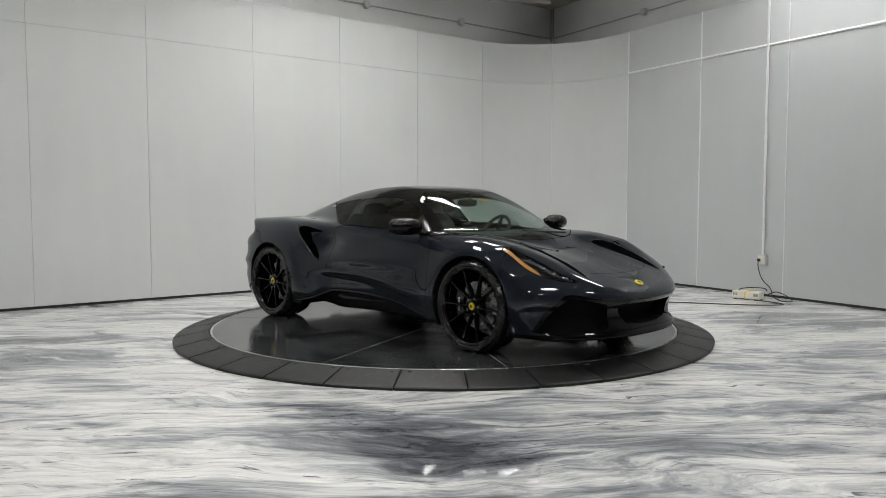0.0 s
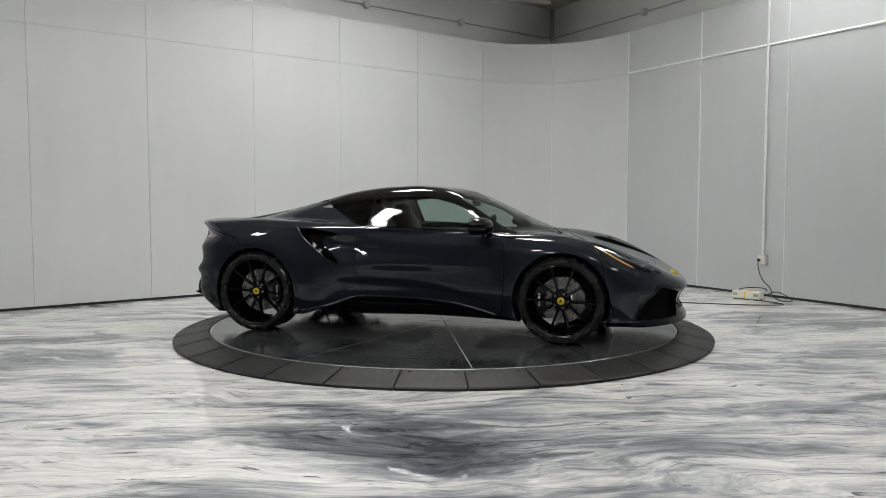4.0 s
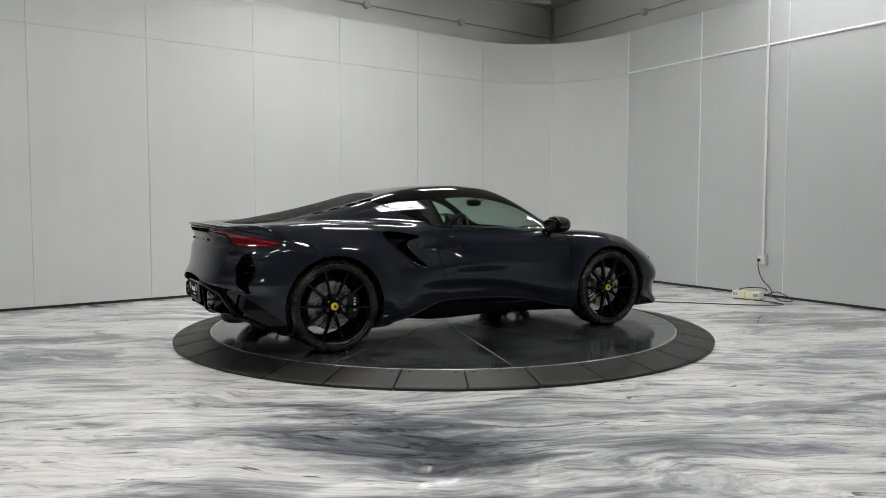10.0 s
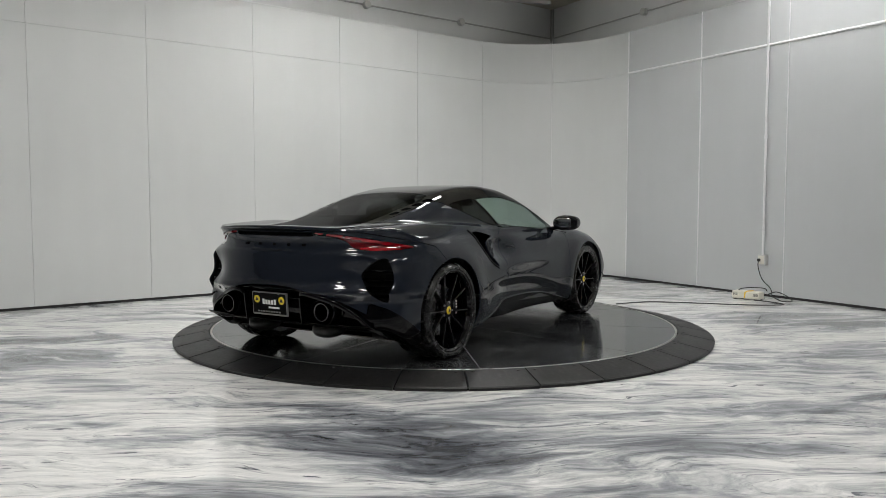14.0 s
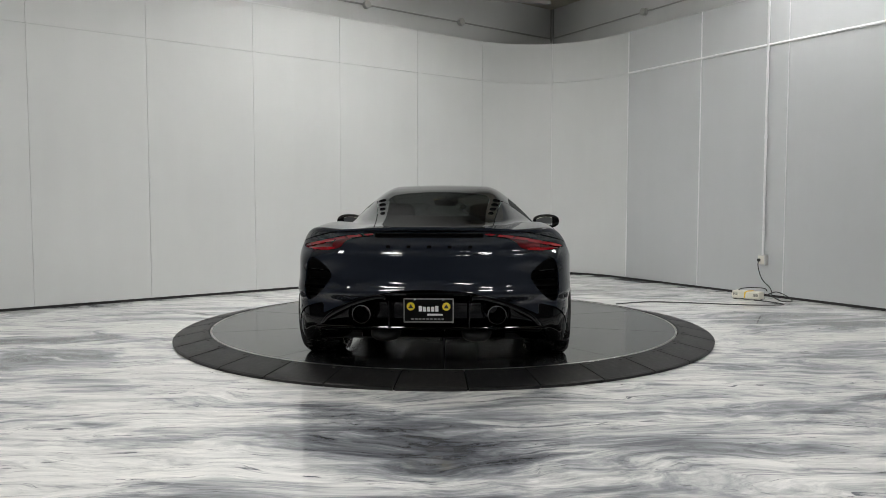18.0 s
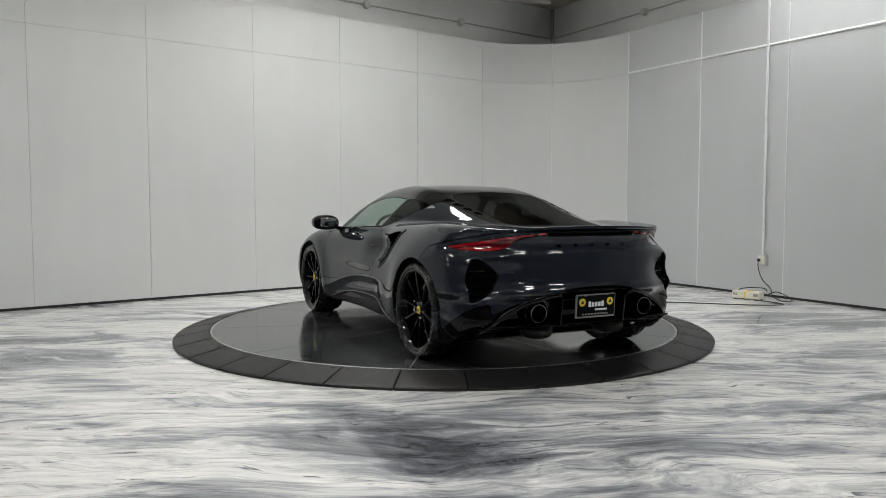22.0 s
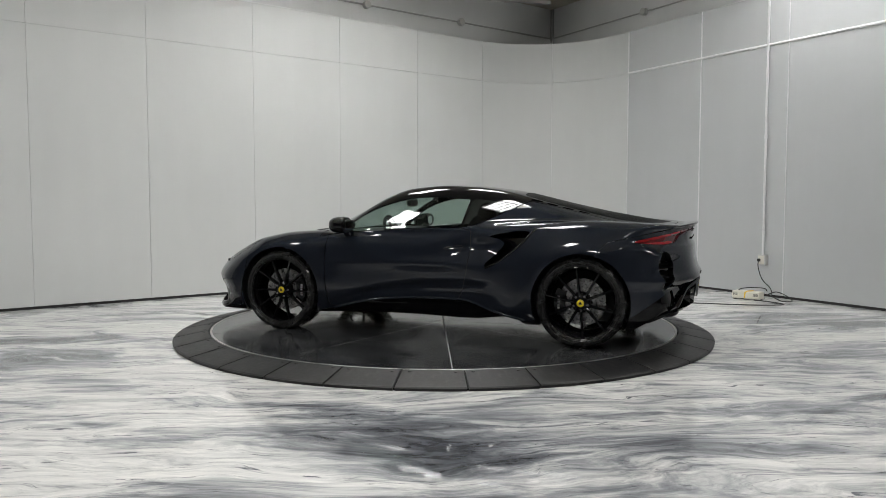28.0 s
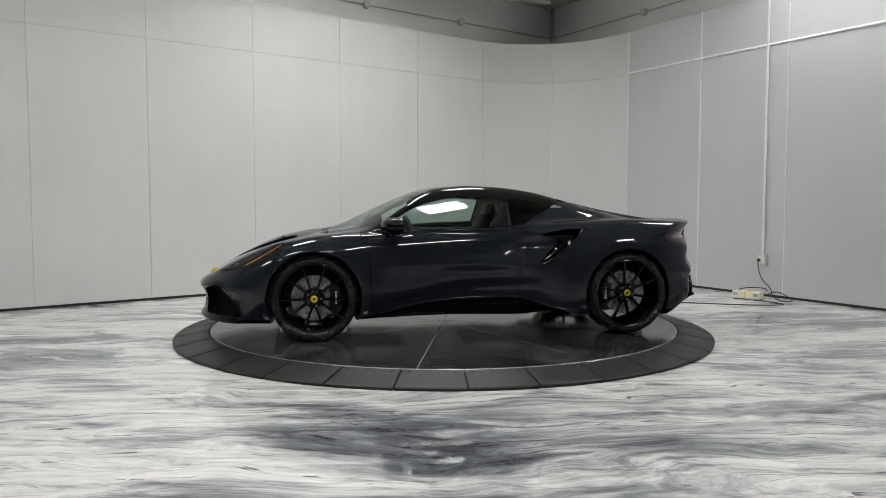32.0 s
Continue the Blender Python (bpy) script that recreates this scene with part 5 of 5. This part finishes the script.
# ---- things along the wall ----
def along_wall():
    s_pipe = s_of((3.965, 2.41), 1)
    ob = new("wall_conduit")
    tagged(ob, "pale grey electrical conduit running down the wall", "conduit")
    bm = bmesh.new()
    p = on_wall(s_pipe, 0.030)
    tube(bm, [(p.x, p.y, 0.51), (p.x, p.y, CEILING)], 0.0135, 12)
    smooth(part("pipe", bm, TRIM, ob), 60)
    for z in (1.95, 3.0):
        bm = bmesh.new()
        lathe(bm, [(0.013, -0.027), (0.018, -0.025), (0.018, 0.025), (0.013, 0.027)], 12, Matrix.Translation((p.x, p.y, z)))
        part("coupling", bm, TRIM, ob)
    yaw = math.atan2(RIGHT.y, RIGHT.x)
    face = pose(0, 0, 0, 0, 0, math.degrees(yaw))
    ob = new("power_outlet")
    tagged(ob, "grey surface-mounted power outlet on the wall", "outlet")
    q = on_wall(s_pipe, 0.001)
    at = Matrix.Translation((q.x, q.y, 0.45)) @ face
    bm = bmesh.new()
    box(bm, -0.055, -0.055, -0.062, 0.055, 0.0, 0.062, at, bevel=0.006)
    part("box", bm, OUTLET, ob)
    bm = bmesh.new()
    box(bm, -0.040, -0.060, -0.050, 0.040, -0.0555, 0.050, at)
    part("face_plate", bm, BOXWHITE, ob)
    bm = bmesh.new()
    box(bm, -0.04, -0.085, -0.02, -0.005, -0.060, 0.015, at, bevel=0.005)
    part("plug", bm, CABLE, ob, "black plug")

    # power box on the floor
    ob = new("power_supply_box")
    tagged(ob, "cream plastic power supply box on the floor by the wall", "power box")
    d = Vector((0.30, -0.31)).normalized()
    at = pose(3.63, 2.10, 0, 0, 0, math.degrees(math.atan2(d.y, d.x)))
    bm = bmesh.new()
    box(bm, -0.165, -0.07, 0.012, 0.165, 0.07, 0.098, at, bevel=0.008)
    part("case", bm, BOXWHITE, ob)
    bm = bmesh.new()
    for x in (-0.125, 0.125):
        for y in (-0.055, 0.055):
            box(bm, x - 0.02, y - 0.012, 0.0, x + 0.02, y + 0.012, 0.012, at)
    part("foot", bm, CABLE, ob)
    for k in range(10):
        bm = bmesh.new()
        x0 = (-0.15 if k < 5 else 0.035) + 0.012 * k
        box(bm, x0, -0.0712, 0.045, x0 + 0.006, -0.0695, 0.075, at)
        part("vent_slot", bm, JOINT, ob)
    bm = bmesh.new()
    tube(bm, [at @ Vector(v) for v in ((-0.01, -0.074, 0.02), (0.0, -0.074, 0.09), (0.02, -0.055, 0.101), (0.05, 0.03, 0.101))], 0.008, 8)
    part("tape", bm, TAPE, ob, "yellow tape strip")

    def cable(points, r=0.006, label="black power cable lying on the floor"):
        bm2 = bmesh.new()
        tube(bm2, bend(points, 8), r, 8)
        tagged(smooth(part("cable", bm2, CABLE), 60), label, "cable", "cables")

    e = on_wall(s_pipe, 0.08)
    cable([(e.x - 0.01, e.y + 0.02, 0.46), (e.x - 0.02, e.y, 0.36), (e.x + 0.01, e.y - 0.05, 0.22), (e.x + 0.08, e.y - 0.12, 0.12), (e.x + 0.06, e.y - 0.22, 0.06), (3.86, 2.02, 0.05)], 0.006, "black power cord hanging from the outlet")
    cable([(3.84, 2.02, 0.07), (3.92, 1.98, 0.10), (4.02, 1.95, 0.06), (4.06, 1.88, 0.012), (3.99, 1.80, 0.008), (3.92, 1.86, 0.010), (3.86, 1.98, 0.05)])
    cable([(3.66, 2.12, 0.012), (3.70, 1.92, 0.008), (3.84, 1.62, 0.008), (3.70, 1.52, 0.008), (3.30, 1.56, 0.008), (2.80, 1.72, 0.008), (2.35, 1.80, 0.008), (1.95, 1.60, 0.010)])
    cable([(3.84, 2.05, 0.10), (3.80, 2.06, 0.135), (3.66, 2.17, 0.130), (3.56, 2.20, 0.10), (3.55, 2.12, 0.012), (3.62, 2.05, 0.008)])

    # conduits, junction boxes and a hanging channel up in the corner
    inner = -(LEFT + RIGHT).normalized()
    o = CORNER + inner * 0.34
    lw, rw = Vector((LEFT.y, -LEFT.x)), Vector((RIGHT.y, -RIGHT.x))
    lw = -lw if lw.dot(-o) < 0 else lw
    rw = -rw if rw.dot(-o) < 0 else rw
    z = 3.95
    ob = new("corner_conduit")
    tagged(ob, "thin grey conduits meeting in the upper room corner", "conduit")
    m = o + (lw + rw) * 0.03
    bm = bmesh.new()
    a, b = m + LEFT * 6.0, m + RIGHT * 4.0
    tube(bm, [(a.x, a.y, z), (m.x, m.y, z)], 0.012, 8)
    part("pipe", bm, GALV, ob)
    bm = bmesh.new()
    tube(bm, [(m.x, m.y, z), (b.x, b.y, z)], 0.012, 8)
    part("pipe", bm, GALV, ob)
    for k in (-0.02, 0.05):
        bm = bmesh.new()
        w = m + RIGHT * k * 0.9
        tube(bm, [(w.x, w.y, 3.4), (w.x, w.y, CEILING)], 0.014, 8)
        part("pipe", bm, GALV, ob)
    for q in (m + LEFT * 2.02, m + LEFT * 3.75, m + RIGHT * 2.2):
        jb = new("junction_box")
        tagged(jb, "round white junction box on the upper wall", "junction box", "junction boxes")
        bm = bmesh.new()
        n3 = Vector((*(lw if q.x < o.x else rw), 0))
        lathe(bm, [(0.0, 0.05), (0.048, 0.05), (0.055, 0.044), (0.055, -0.03)], 24, Matrix.Translation((q.x, q.y, z)) @ n3.to_track_quat("Z", "Y").to_matrix().to_4x4())
        smooth(part("cover", bm, OUTLET, jb), 40)
    ob = new("hanging_channel")
    tagged(ob, "galvanised steel channel hung below the ceiling", "channel")
    bm = bmesh.new()
    p0, p1 = Vector((0.28, 4.75)), Vector((1.66, 5.15))
    dd = (p1 - p0)
    at = Matrix.Translation((*p0, 4.22)) @ Matrix.Rotation(math.atan2(dd.y, dd.x), 4, "Z")
    box(bm, 0, -0.03, 0, dd.length, 0.03, 0.004, at)
    box(bm, 0, -0.03, 0.004, dd.length, -0.026, 0.05, at)
    box(bm, 0, 0.026, 0.004, dd.length, 0.03, 0.05, at)
    part("channel", bm, GALV, ob)
    for t in (0.05, 0.95):
        bm = bmesh.new()
        q = p0 + dd * t
        tube(bm, [(q.x, q.y, 4.22), (q.x, q.y, CEILING)], 0.006, 6)
        part("rod", bm, GALV, ob)


along_wall()


# ---- the turning ----
def motions():
    rows, car_rows = [], []
    for k in range(33):
        t = float(k)
        th = TURN_START + TURN_RATE * t
        c, s = math.cos(radians(th)), math.sin(radians(th))
        rows.append((t, pose(0, 0, 0, 0, 0, th)))
        car_rows.append((t, pose(c * CAR_X - s * CAR_Y, s * CAR_X + c * CAR_Y, DISC_Z, 0, 0, th)))
    walk(DISC_OB, rows)
    walk(CAR, car_rows)


motions()
